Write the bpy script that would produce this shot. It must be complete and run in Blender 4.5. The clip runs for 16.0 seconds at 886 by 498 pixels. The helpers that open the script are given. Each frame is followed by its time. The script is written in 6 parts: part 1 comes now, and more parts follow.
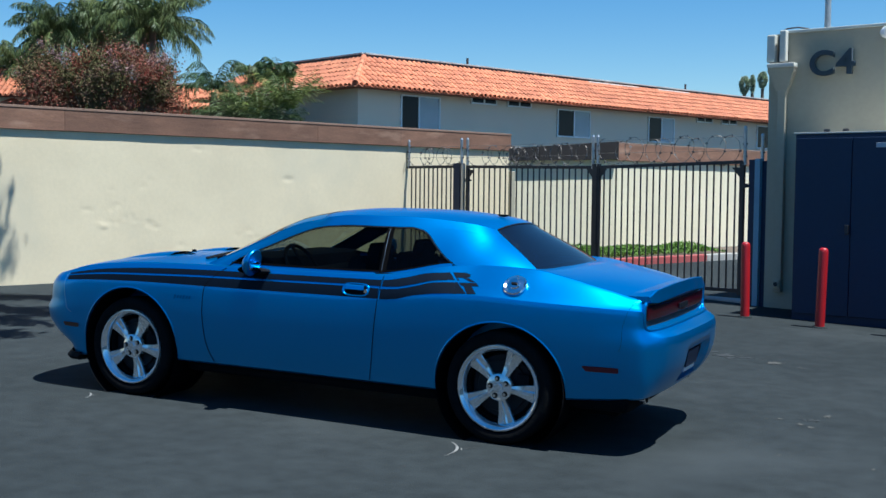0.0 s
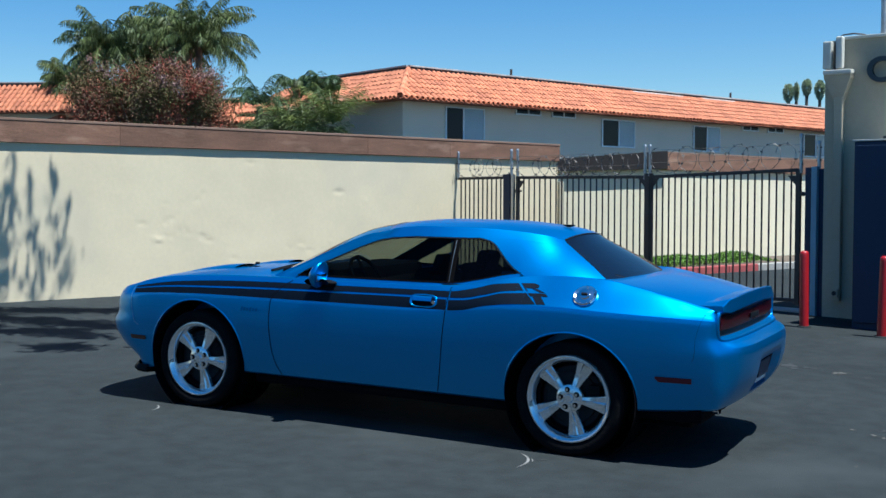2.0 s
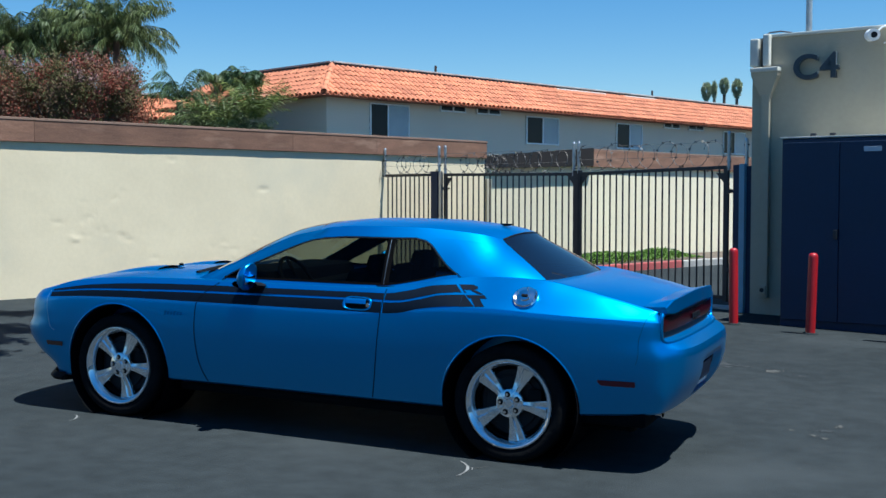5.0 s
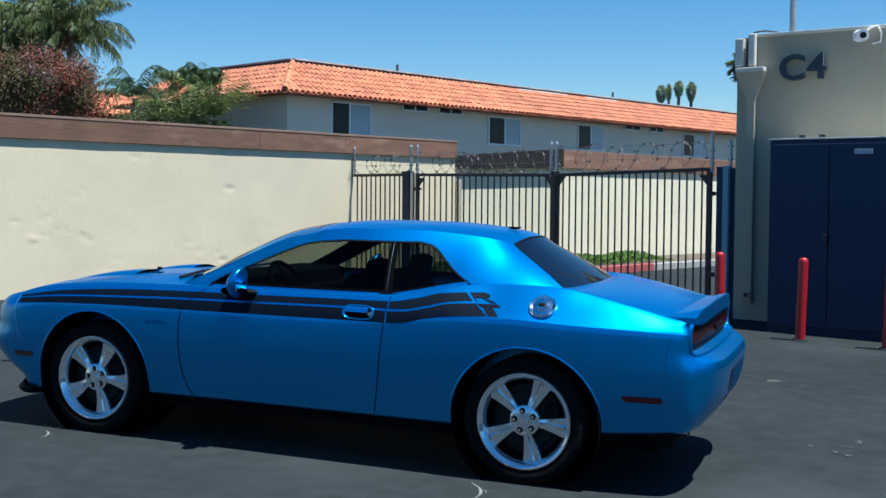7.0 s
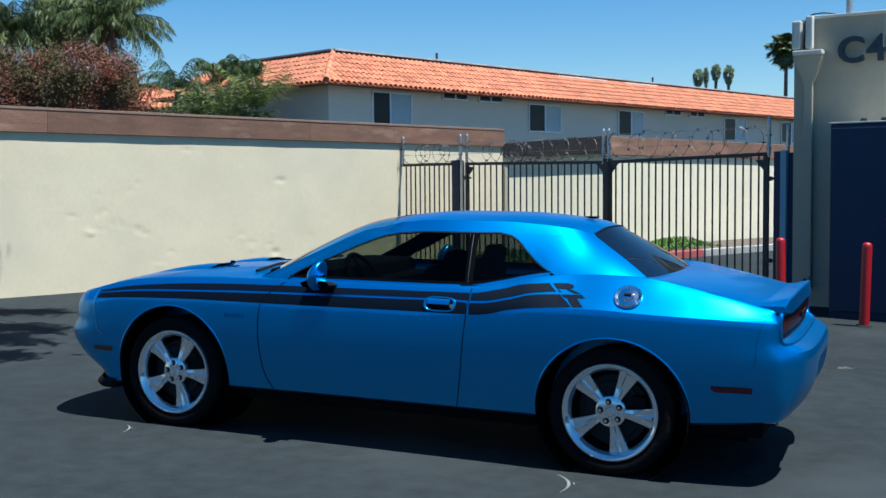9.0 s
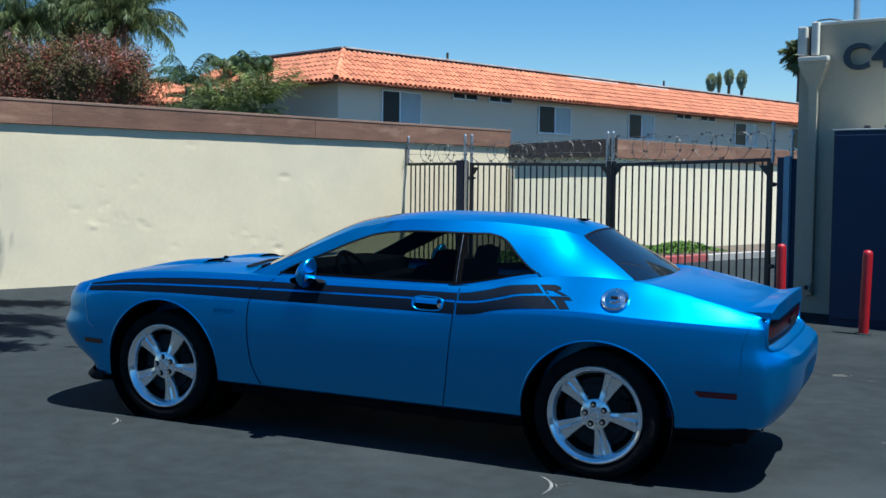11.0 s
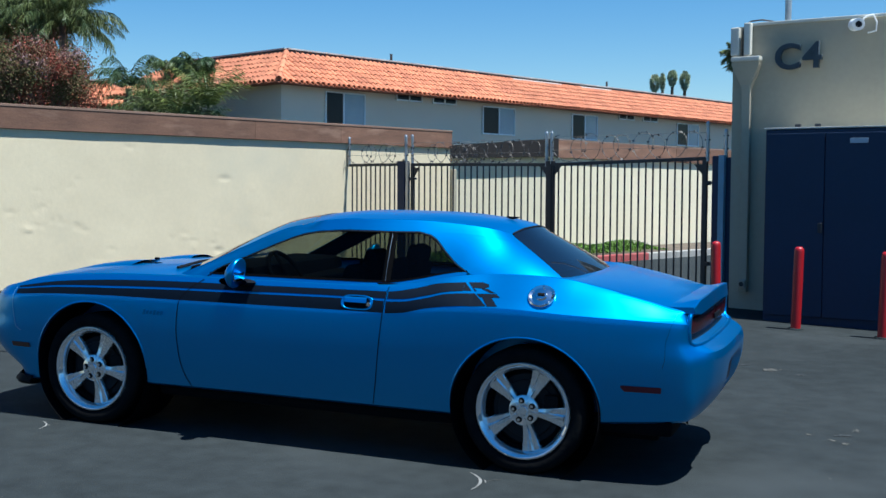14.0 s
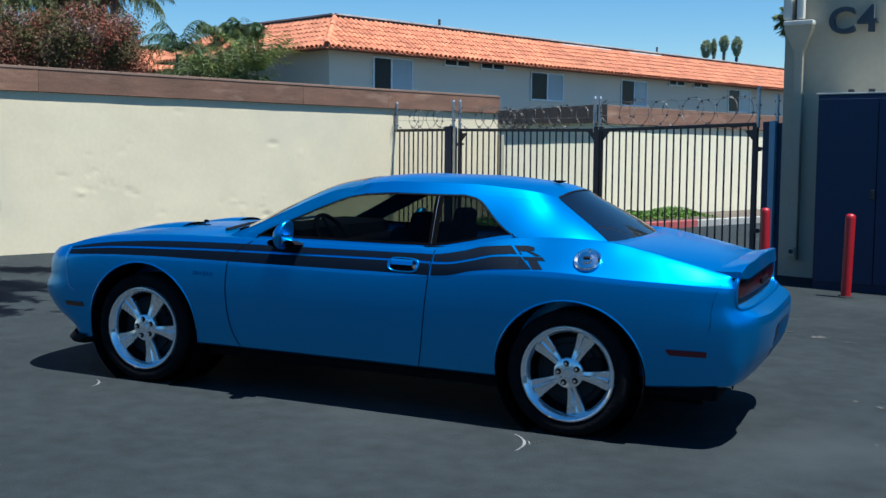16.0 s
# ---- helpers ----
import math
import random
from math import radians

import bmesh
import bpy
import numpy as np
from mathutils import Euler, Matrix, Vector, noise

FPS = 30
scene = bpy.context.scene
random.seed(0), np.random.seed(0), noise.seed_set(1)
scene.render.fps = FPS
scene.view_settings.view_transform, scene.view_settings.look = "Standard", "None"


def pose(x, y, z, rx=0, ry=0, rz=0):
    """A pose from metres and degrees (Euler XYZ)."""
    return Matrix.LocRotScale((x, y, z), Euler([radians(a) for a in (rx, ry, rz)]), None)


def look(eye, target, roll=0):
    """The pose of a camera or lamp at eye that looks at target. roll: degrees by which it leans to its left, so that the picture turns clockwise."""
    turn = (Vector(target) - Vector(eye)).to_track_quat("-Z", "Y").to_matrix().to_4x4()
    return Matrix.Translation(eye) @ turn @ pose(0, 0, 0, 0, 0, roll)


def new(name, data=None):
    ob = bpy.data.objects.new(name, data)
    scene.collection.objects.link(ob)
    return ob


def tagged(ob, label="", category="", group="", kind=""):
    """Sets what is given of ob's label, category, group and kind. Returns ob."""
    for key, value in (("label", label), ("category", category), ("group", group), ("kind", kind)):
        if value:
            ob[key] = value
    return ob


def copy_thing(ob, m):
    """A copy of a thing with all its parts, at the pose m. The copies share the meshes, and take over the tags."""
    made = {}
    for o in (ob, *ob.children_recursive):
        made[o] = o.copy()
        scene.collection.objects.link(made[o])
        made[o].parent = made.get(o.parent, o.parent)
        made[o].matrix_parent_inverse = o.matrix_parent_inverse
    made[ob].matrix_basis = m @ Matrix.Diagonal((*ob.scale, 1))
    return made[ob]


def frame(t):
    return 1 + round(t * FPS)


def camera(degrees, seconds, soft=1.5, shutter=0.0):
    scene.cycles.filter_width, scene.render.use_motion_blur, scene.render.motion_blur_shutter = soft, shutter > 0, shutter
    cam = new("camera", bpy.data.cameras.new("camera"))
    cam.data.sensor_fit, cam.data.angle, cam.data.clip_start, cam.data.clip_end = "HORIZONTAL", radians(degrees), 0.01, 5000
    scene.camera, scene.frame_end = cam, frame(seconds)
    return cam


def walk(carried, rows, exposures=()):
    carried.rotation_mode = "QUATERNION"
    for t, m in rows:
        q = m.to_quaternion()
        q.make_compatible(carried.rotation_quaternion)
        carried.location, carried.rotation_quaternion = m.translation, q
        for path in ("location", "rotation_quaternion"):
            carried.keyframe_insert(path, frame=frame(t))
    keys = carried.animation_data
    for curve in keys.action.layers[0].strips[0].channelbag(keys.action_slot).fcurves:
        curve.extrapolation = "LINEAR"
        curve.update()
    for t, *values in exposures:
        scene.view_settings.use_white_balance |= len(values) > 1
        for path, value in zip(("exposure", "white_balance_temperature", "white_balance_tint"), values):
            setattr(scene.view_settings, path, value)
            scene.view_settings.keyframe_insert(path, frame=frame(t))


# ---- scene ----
# camera: seconds, eye, target, roll
cam = camera(42.7, 16.0, soft=1.5)
PATH = [
    (0, (4.215, -7.508, 1.58), (3.367, -5.699, 1.475), 0.6),
    (0.5, (4.186, -7.518, 1.58), (3.314, -5.721, 1.478), 0.8),
    (1, (4.156, -7.527, 1.579), (3.262, -5.741, 1.48), 0.7),
    (1.5, (4.101, -7.54, 1.581), (3.207, -5.753, 1.49), 0.9),
    (2, (4.048, -7.569, 1.573), (3.135, -5.791, 1.488), 0.1),
    (2.5, (4.006, -7.587, 1.58), (3.095, -5.808, 1.49), 0.3),
    (3, (3.981, -7.556, 1.577), (3.12, -5.754, 1.477), 0.6),
    (3.5, (4.006, -7.469, 1.58), (3.144, -5.666, 1.513), -0.0),
    (4, (4.03, -7.421, 1.58), (3.159, -5.622, 1.512), 0.4),
    (4.5, (3.991, -7.375, 1.573), (3.155, -5.56, 1.487), 0.3),
    (4.7, (3.939, -7.38, 1.579), (3.124, -5.556, 1.492), 0.2),
    (6.8, (3.411, -7.004, 1.59), (2.691, -5.142, 1.474), 0.1),
    (7, (3.353, -7.015, 1.585), (2.64, -5.148, 1.496), 0.4),
    (7.5, (3.193, -7.061, 1.584), (2.511, -5.185, 1.462), -1.5),
    (8, (3.103, -7.094, 1.594), (2.388, -5.23, 1.471), -0.8),
    (8.5, (3.076, -7.103, 1.6), (2.311, -5.259, 1.489), -0.3),
    (9, (3.088, -7.085, 1.602), (2.318, -5.242, 1.492), -0.4),
    (9.2, (3.091, -7.079, 1.617), (2.331, -5.233, 1.505), 0.1),
    (11.5, (3.241, -7.018, 1.593), (2.453, -5.183, 1.485), 0.7),
    (12, (3.269, -6.998, 1.589), (2.499, -5.156, 1.487), 0.8),
    (12.5, (3.282, -6.981, 1.589), (2.544, -5.125, 1.482), 0.8),
    (13, (3.286, -6.982, 1.586), (2.559, -5.123, 1.467), 0.6),
    (13.5, (3.305, -7.001, 1.586), (2.603, -5.132, 1.478), 0.5),
    (14, (3.323, -7.021, 1.586), (2.621, -5.151, 1.479), 0.3),
    (14.5, (3.339, -7.054, 1.583), (2.61, -5.194, 1.48), 0.6),
    (15, (3.353, -7.059, 1.576), (2.592, -5.213, 1.459), 0.2),
    (15.5, (3.349, -7.053, 1.573), (2.59, -5.208, 1.428), 0.2),
    (16, (3.339, -7.042, 1.565), (2.562, -5.207, 1.399), 0.5),
]

walk(cam, [(t, look(eye, target, roll)) for t, eye, target, roll in PATH], exposures=[(0.0, 0.75, 5700, 4), (16.0, 0.75, 5700, 4)])

# daylight: high sun behind the parked car's tail, clear sky
SUN = Vector((0.34, -0.05, 1.0)).normalized()
sun = new("sun", bpy.data.lights.new("sun", "SUN"))
sun.data.energy, sun.data.angle, sun.data.color = 5.0, radians(0.53), (1.0, 0.96, 0.89)
sun.matrix_world = look(SUN * 60, (0, 0, 0))
world = bpy.data.worlds.new("sky")
scene.world = world
world.use_nodes = True
sky = world.node_tree.nodes.new("ShaderNodeTexSky")
sky.sky_type, sky.sun_disc = "NISHITA", False
sky.sun_elevation = math.asin(SUN.z)
sky.sun_rotation = math.atan2(SUN.x, SUN.y)
sky.air_density, sky.dust_density, sky.ozone_density = 1.0, 0.1, 3.0
back = world.node_tree.nodes["Background"]
back.inputs["Strength"].default_value = 0.070
deep = world.node_tree.nodes.new("ShaderNodeHueSaturation")
deep.inputs["Saturation"].default_value, deep.inputs["Value"].default_value = 1.36, 1.0
world.node_tree.links.new(sky.outputs[0], deep.inputs["Color"])
world.node_tree.links.new(deep.outputs[0], back.inputs["Color"])

# ---- materials ----
def shade(name, c1, c2=None, scale=4.0, rough=0.7, metal=0.0, bump=0.0, bump_scale=40.0, coat=0.0, island=0.0,
          objrand=0.0, fine=0.0, space="pos", stain=None, stain_scale=0.6, spec=0.5, grain=None):
    """A surface of two colours mixed by coarse and fine noise, with relief, stains and variation from piece to piece."""
    m = bpy.data.materials.new(name)
    m.use_nodes = True
    t = m.node_tree
    n, l = t.nodes, t.links
    p = n["Principled BSDF"]
    p.inputs["Roughness"].default_value, p.inputs["Metallic"].default_value = rough, metal
    p.inputs["Coat Weight"].default_value, p.inputs["Coat Roughness"].default_value = coat, 0.03
    p.inputs["Specular IOR Level"].default_value = spec
    if space == "pos":
        co = n.new("ShaderNodeNewGeometry").outputs["Position"]
    else:
        co = n.new("ShaderNodeTexCoord").outputs["Object"]
    if grain:
        q = n.new("ShaderNodeVectorMath")
        q.operation, q.inputs[1].default_value = "MULTIPLY", grain
        l.new(co, q.inputs[0])
        co = q.outputs[0]

    def noise_node(s, detail=6.0):
        q = n.new("ShaderNodeTexNoise")
        q.inputs["Scale"].default_value, q.inputs["Detail"].default_value = s, detail
        l.new(co, q.inputs["Vector"])
        return q.outputs["Fac"]

    def mix(fac, a, b, mode="MIX"):
        q = n.new("ShaderNodeMix")
        q.data_type, q.blend_type = "RGBA", mode
        for sock, v in ((q.inputs[0], fac), (q.inputs[6], a), (q.inputs[7], b)):
            if isinstance(v, bpy.types.NodeSocket):
                l.new(v, sock)
            elif isinstance(v, tuple):
                sock.default_value = (*v, 1)
            else:
                sock.default_value = v
        return q.outputs[2]

    def ramp(fac, lo, hi):
        q = n.new("ShaderNodeMapRange")
        q.inputs["From Min"].default_value, q.inputs["From Max"].default_value = lo, hi
        l.new(fac, q.inputs["Value"])
        return q.outputs[0]

    c2 = c2 or tuple(v * 0.85 for v in c1)
    col = mix(ramp(noise_node(scale), 0.35, 0.68), c1, c2)
    if fine:
        col = mix(ramp(noise_node(scale * 18, 3.0), 0.3, 0.75), col, mix(1.0, col, tuple([1 - fine] * 3), "MULTIPLY"))
    if stain:
        col = mix(ramp(noise_node(stain_scale, 8.0), 0.56, 0.74), col, stain)
    for amount, kind in ((island, "geo"), (objrand, "obj")):
        if amount:
            src = (n.new("ShaderNodeNewGeometry").outputs["Random Per Island"] if kind == "geo"
                   else n.new("ShaderNodeObjectInfo").outputs["Random"])
            q = n.new("ShaderNodeHueSaturation")
            r = n.new("ShaderNodeMapRange")
            r.inputs["To Min"].default_value, r.inputs["To Max"].default_value = 1 - amount, 1 + amount
            l.new(src, r.inputs["Value"])
            l.new(r.outputs[0], q.inputs["Value"])
            l.new(col, q.inputs["Color"])
            col = q.outputs["Color"]
    l.new(col, p.inputs["Base Color"])
    if bump:
        b = n.new("ShaderNodeBump")
        b.inputs["Strength"].default_value, b.inputs["Distance"].default_value = min(1.0, bump), 0.02
        l.new(noise_node(bump_scale), b.inputs["Height"])
        l.new(b.outputs[0], p.inputs["Normal"])
    return m


def glass(name, tint, rough=0.0, body=0.0, dark=(0.01, 0.012, 0.015), ior=1.38):
    """Thin tinted pane: part clear and tinted, part dark film, with a gloss that grows at grazing angles."""
    m = bpy.data.materials.new(name)
    m.use_nodes = True
    t = m.node_tree
    n, l = t.nodes, t.links
    n.remove(n["Principled BSDF"])
    clear, gloss, film = n.new("ShaderNodeBsdfTransparent"), n.new("ShaderNodeBsdfGlossy"), n.new("ShaderNodeBsdfDiffuse")
    clear.inputs[0].default_value, film.inputs[0].default_value = (*tint, 1), (*dark, 1)
    gloss.inputs["Roughness"].default_value = rough
    fres = n.new("ShaderNodeFresnel")
    fres.inputs[0].default_value = ior
    a, b = n.new("ShaderNodeMixShader"), n.new("ShaderNodeMixShader")
    a.inputs[0].default_value = body
    l.new(clear.outputs[0], a.inputs[1]), l.new(film.outputs[0], a.inputs[2])
    l.new(fres.outputs[0], b.inputs[0]), l.new(a.outputs[0], b.inputs[1]), l.new(gloss.outputs[0], b.inputs[2])
    l.new(b.outputs[0], n["Material Output"].inputs[0])
    return m


ASPHALT = shade("asphalt", (0.0285, 0.0345, 0.0365), (0.0365, 0.0430, 0.0450), 0.35, 0.9, spec=0.12, bump=0.5, bump_scale=140, fine=0.3, stain=(0.0425, 0.0490, 0.0510), stain_scale=0.5)
STUCCO = shade("cream_stucco", (0.79, 0.67, 0.455), (0.735, 0.62, 0.42), 0.9, 0.92, bump=0.07, bump_scale=34, fine=0.05, stain=(0.66, 0.585, 0.42), stain_scale=0.45)
PALE_STUCCO = shade("pale_cream_stucco", (0.88, 0.785, 0.56), (0.82, 0.73, 0.52), 0.9, 0.92, bump=0.1, bump_scale=11, fine=0.05)
GREY_STUCCO = shade("tan_stucco", (0.43, 0.385, 0.285), (0.395, 0.355, 0.265), 0.8, 0.9, bump=0.12, bump_scale=28, fine=0.06, stain=(0.36, 0.34, 0.28))
HOUSE_STUCCO = shade("grey_stucco", (0.816, 0.675, 0.521), (0.763, 0.635, 0.493), 0.3, 0.9, bump=0.2, bump_scale=15)
BOARD = shade("brown_board", (0.27, 0.140, 0.088), (0.185, 0.096, 0.062), 1.5, 0.85, bump=0.2, bump_scale=7, fine=0.3, stain=(0.36, 0.215, 0.145), stain_scale=1.3, objrand=0.15, grain=(1.0, 1.0, 3.5))
# brown board again, with the shade on its face put into the colour
SHADED_BOARD = shade("shaded_brown_board", (0.020, 0.016, 0.015), (0.014, 0.011, 0.011), 2.0, 0.85, bump=0.3, bump_scale=30, fine=0.2)
CAP = shade("brown_cap", (0.27, 0.165, 0.115), None, 2.0, 0.8, bump=0.3)
TILE = shade("clay_tile", (0.60, 0.215, 0.105), (0.47, 0.16, 0.082), 1.2, 0.85, bump=0.2, island=0.18, objrand=0.18, fine=0.12)
FLASHING = shade("pale_roof_flashing", (0.50, 0.50, 0.48), (0.34, 0.33, 0.32), 1.5, 0.7)
TILE_BED = shade("tile_bed", (0.36, 0.13, 0.07), None, 2.0, 0.9)
ROOF_EDGE = shade("dark_roof_edge", (0.07, 0.06, 0.055), None, 2.0, 0.8)
ROOF_PAPER = shade("light_roof_felt", (0.72, 0.69, 0.64), None, 0.6, 0.9)
IRON = shade("black_painted_iron", (0.018, 0.02, 0.026), (0.03, 0.03, 0.034), 6.0, 0.5, fine=0.3)
NAVY = shade("navy_paint", (0.0024, 0.0175, 0.053), (0.003, 0.0205, 0.061), 1.3, 0.6, bump=0.12, bump_scale=9, fine=0.1)
SKYBLUE = shade("light_blue_paint", (0.20, 0.36, 0.46), None, 3.0, 0.5)
STEEL = shade("galvanised_steel", (0.55, 0.56, 0.57), (0.42, 0.43, 0.44), 9.0, 0.42, metal=0.85, fine=0.2)
RED = shade("red_bollard_paint", (0.44, 0.009, 0.015), (0.37, 0.008, 0.013), 3.0, 0.42, fine=0.12, coat=0.1)
RED_CURB = shade("red_curb_paint", (0.50, 0.09, 0.09), (0.36, 0.10, 0.09), 3.0, 0.8, fine=0.2)
CONCRETE = shade("concrete", (0.46, 0.44, 0.40), (0.36, 0.35, 0.33), 1.4, 0.9, bump=0.3, fine=0.2)
WHITE = shade("white_frame_paint", (0.88, 0.88, 0.87), (0.82, 0.82, 0.81), 3.0, 0.5)
PANE_DARK = shade("dark_window_pane", (0.02, 0.022, 0.028), None, 1.0, 0.06, spec=0.12)
PANE_BLIND = shade("pane_with_pale_blind", (0.37, 0.43, 0.47), (0.29, 0.35, 0.40), 0.8, 0.2)
LETTER = shade("blue_grey_letter", (0.020, 0.036, 0.052), None, 3.0, 0.5)
IVY = shade("ivy_leaf", (0.10, 0.19, 0.03), (0.16, 0.26, 0.05), 2.0, 0.6, island=0.35, spec=0.2)
PALM = shade("palm_leaf", (0.055, 0.088, 0.034), (0.15, 0.175, 0.055), 0.5, 0.45, island=0.5, spec=0.3)
PALM_YOUNG = shade("yellow_green_palm_leaf", (0.19, 0.215, 0.055), (0.085, 0.12, 0.032), 0.5, 0.45, island=0.6, spec=0.25)
PALM_DARK = shade("dark_palm_leaf", (0.038, 0.070, 0.030), (0.065, 0.105, 0.042), 0.5, 0.5, island=0.5, spec=0.2)
PALM_DRY = shade("far_palm_leaf", (0.44, 0.48, 0.32), None, 0.5, 0.8, island=0.3)
TRUNK = shade("palm_trunk", (0.17, 0.13, 0.095), (0.11, 0.085, 0.065), 3.0, 0.9, bump=0.6, bump_scale=12)
BUSH_GREEN = shade("bush_leaf", (0.090, 0.088, 0.030), (0.12, 0.105, 0.040), 0.8, 0.7, island=0.35, spec=0.2)
BUSH_RED = shade("red_bract", (0.33, 0.060, 0.032), (0.22, 0.050, 0.028), 0.8, 0.75, island=0.3)
BUSH_BROWN = shade("dry_twig_leaf", (0.20, 0.100, 0.050), (0.13, 0.072, 0.042), 0.8, 0.8, island=0.3)
BUSH_PALE = shade("faded_bract", (0.34, 0.21, 0.19), (0.22, 0.12, 0.12), 0.8, 0.8, island=0.3)
SOIL = shade("dry_soil", (0.16, 0.12, 0.085), (0.11, 0.085, 0.06), 2.0, 0.95, bump=0.5, fine=0.3)

# ---- mesh helpers ----
def link(name, bm, material, parent=None, label="", smooth=False, sharp=None):
    me = bpy.data.meshes.new(name)
    bm.to_mesh(me)
    bm.free()
    for mt in (material if isinstance(material, (list, tuple)) else [material]):
        me.materials.append(mt)
    if smooth:
        me.polygons.foreach_set("use_smooth", [True] * len(me.polygons))
        if sharp:
            me.set_sharp_from_angle(angle=radians(sharp))
    ob = new(name, me)
    ob.parent = parent
    if label:
        ob["label"] = label
    return ob


part = link


def arrays(name, verts, faces, material, parent=None, label="", smooth=False):
    me = bpy.data.meshes.new(name)
    me.from_pydata([tuple(v) for v in verts], [], [tuple(f) for f in faces])
    me.materials.append(material)
    if smooth:
        me.polygons.foreach_set("use_smooth", [True] * len(me.polygons))
    ob = new(name, me)
    ob.parent = parent
    if label:
        ob["label"] = label
    return ob


def thing(name, label, category, group="", kind="", at=None):
    ob = new(name)
    ob.empty_display_size = 0.1
    if at is not None:
        ob.matrix_basis = at
    return tagged(ob, label, category, group, kind)


def box(bm, size, m=None, bevel=0.0):
    """A box of that size, centred on its own origin, put at the pose m, with rounded edges."""
    made = bmesh.ops.create_cube(bm, size=1.0, matrix=Matrix.Diagonal((*size, 1)))["verts"]
    if bevel:
        edges = list({e for v in made for e in v.link_edges})
        made = bmesh.ops.bevel(bm, geom=edges, offset=bevel, segments=2, profile=0.6, affect="EDGES")["verts"]
    if m is not None:
        bmesh.ops.transform(bm, matrix=m, verts=made)
    return made


def boxed(size, m=None, bevel=0.0):
    bm = bmesh.new()
    box(bm, size, m, bevel)
    return bm


def rod(bm, p, q, r, sides=8, r2=None):
    p, q = Vector(p), Vector(q)
    d = q - p
    m = Matrix.Translation((p + q) / 2) @ d.to_track_quat("Z", "Y").to_matrix().to_4x4()
    return bmesh.ops.create_cone(bm, cap_ends=True, segments=sides, radius1=r, radius2=r if r2 is None else r2, depth=d.length, matrix=m)["verts"]


def lathe(bm, profile, sides=48, closed=False):
    """Turns a profile of (radius, y) round the y axis."""
    rings = [[bm.verts.new((r * math.cos(a), y, r * math.sin(a))) for a in (2 * math.pi * k / sides for k in range(sides))] for r, y in profile]
    pairs = list(zip(rings, rings[1:])) + ([(rings[-1], rings[0])] if closed else [])
    for a, b in pairs:
        for k in range(sides):
            bm.faces.new((a[k], a[(k + 1) % sides], b[(k + 1) % sides], b[k]))
    return rings


def sheet(bm, rows):
    """A skin through rows of points."""
    grid = [[bm.verts.new(p) for p in row] for row in rows]
    for a, b in zip(grid, grid[1:]):
        for k in range(len(a) - 1):
            bm.faces.new((a[k], a[k + 1], b[k + 1], b[k]))
    return grid


def sweep(bm, pts, r, sides=6, cyclic=False):
    """A round bar along a chain of points."""
    pts = [Vector(p) for p in pts]
    rings = []
    for k, p in enumerate(pts):
        d = (pts[min(k + 1, len(pts) - 1)] - pts[max(k - 1, 0)]).normalized()
        u = d.orthogonal().normalized() if not rings else (prev - prev.dot(d) * d).normalized()
        prev = u
        v = d.cross(u)
        rings.append([bm.verts.new(p + r * (u * math.cos(a) + v * math.sin(a))) for a in (2 * math.pi * j / sides for j in range(sides))])
    for a, b in zip(rings, rings[1:]):
        for j in range(sides):
            bm.faces.new((a[j], a[(j + 1) % sides], b[(j + 1) % sides], b[j]))
    return rings


def curve(*tab):
    """A smooth curve through (x, value) pairs."""
    xs, ys = np.array([p[0] for p in tab], float), np.array([p[1] for p in tab], float)
    sl = np.diff(ys) / np.diff(xs)
    tg = np.concatenate([[sl[0]], [0 if a * b <= 0 else 2 * a * b / (a + b) for a, b in zip(sl, sl[1:])], [sl[-1]]])

    def f(x):
        x = min(max(x, xs[0]), xs[-1])
        k = min(int(np.searchsorted(xs, x, side="right")) - 1, len(xs) - 2)
        h = xs[k + 1] - xs[k]
        t = (x - xs[k]) / h
        return float((1 + 2 * t) * (1 - t) ** 2 * ys[k] + t * (1 - t) ** 2 * h * tg[k] + t * t * (3 - 2 * t) * ys[k + 1] + t * t * (t - 1) * h * tg[k + 1])
    return f


def smooth01(a, b, x):
    t = min(1.0, max(0.0, (x - a) / (b - a)))
    return t * t * (3 - 2 * t)


def frame2(p, way):
    """Pose at p with its x axis along way, z up."""
    return Matrix.Translation(p) @ Matrix.Rotation(math.atan2(way[1], way[0]), 4, "Z")


def gz(x, y=0.0):
    """Height of the yard, which falls gently towards the car's tail."""
    reach = 14 if x > 0 else 5
    return -0.02156 * reach * math.tanh(x / reach)

# ---- ground ----
bm = bmesh.new()
axis = sorted({*np.arange(-24, 24.1, 1.0).tolist(), -5000, -1500, -400, -150, -80, -50, -35, 35, 50, 80, 150, 400, 1500, 5000})
sheet(bm, [[(x, y, gz(x)) for x in axis] for y in axis])
ground = tagged(link("ground", bm, ASPHALT, smooth=True), "dark grey worn asphalt yard with faint stains", "ground", kind="structure")

# ---- long garden wall with its board crown ----
A = Vector((0.374, 0.927, 0)).normalized()      # along the wall and the houses
N = Vector((A.y, -A.x, 0))                      # from the wall to the yard


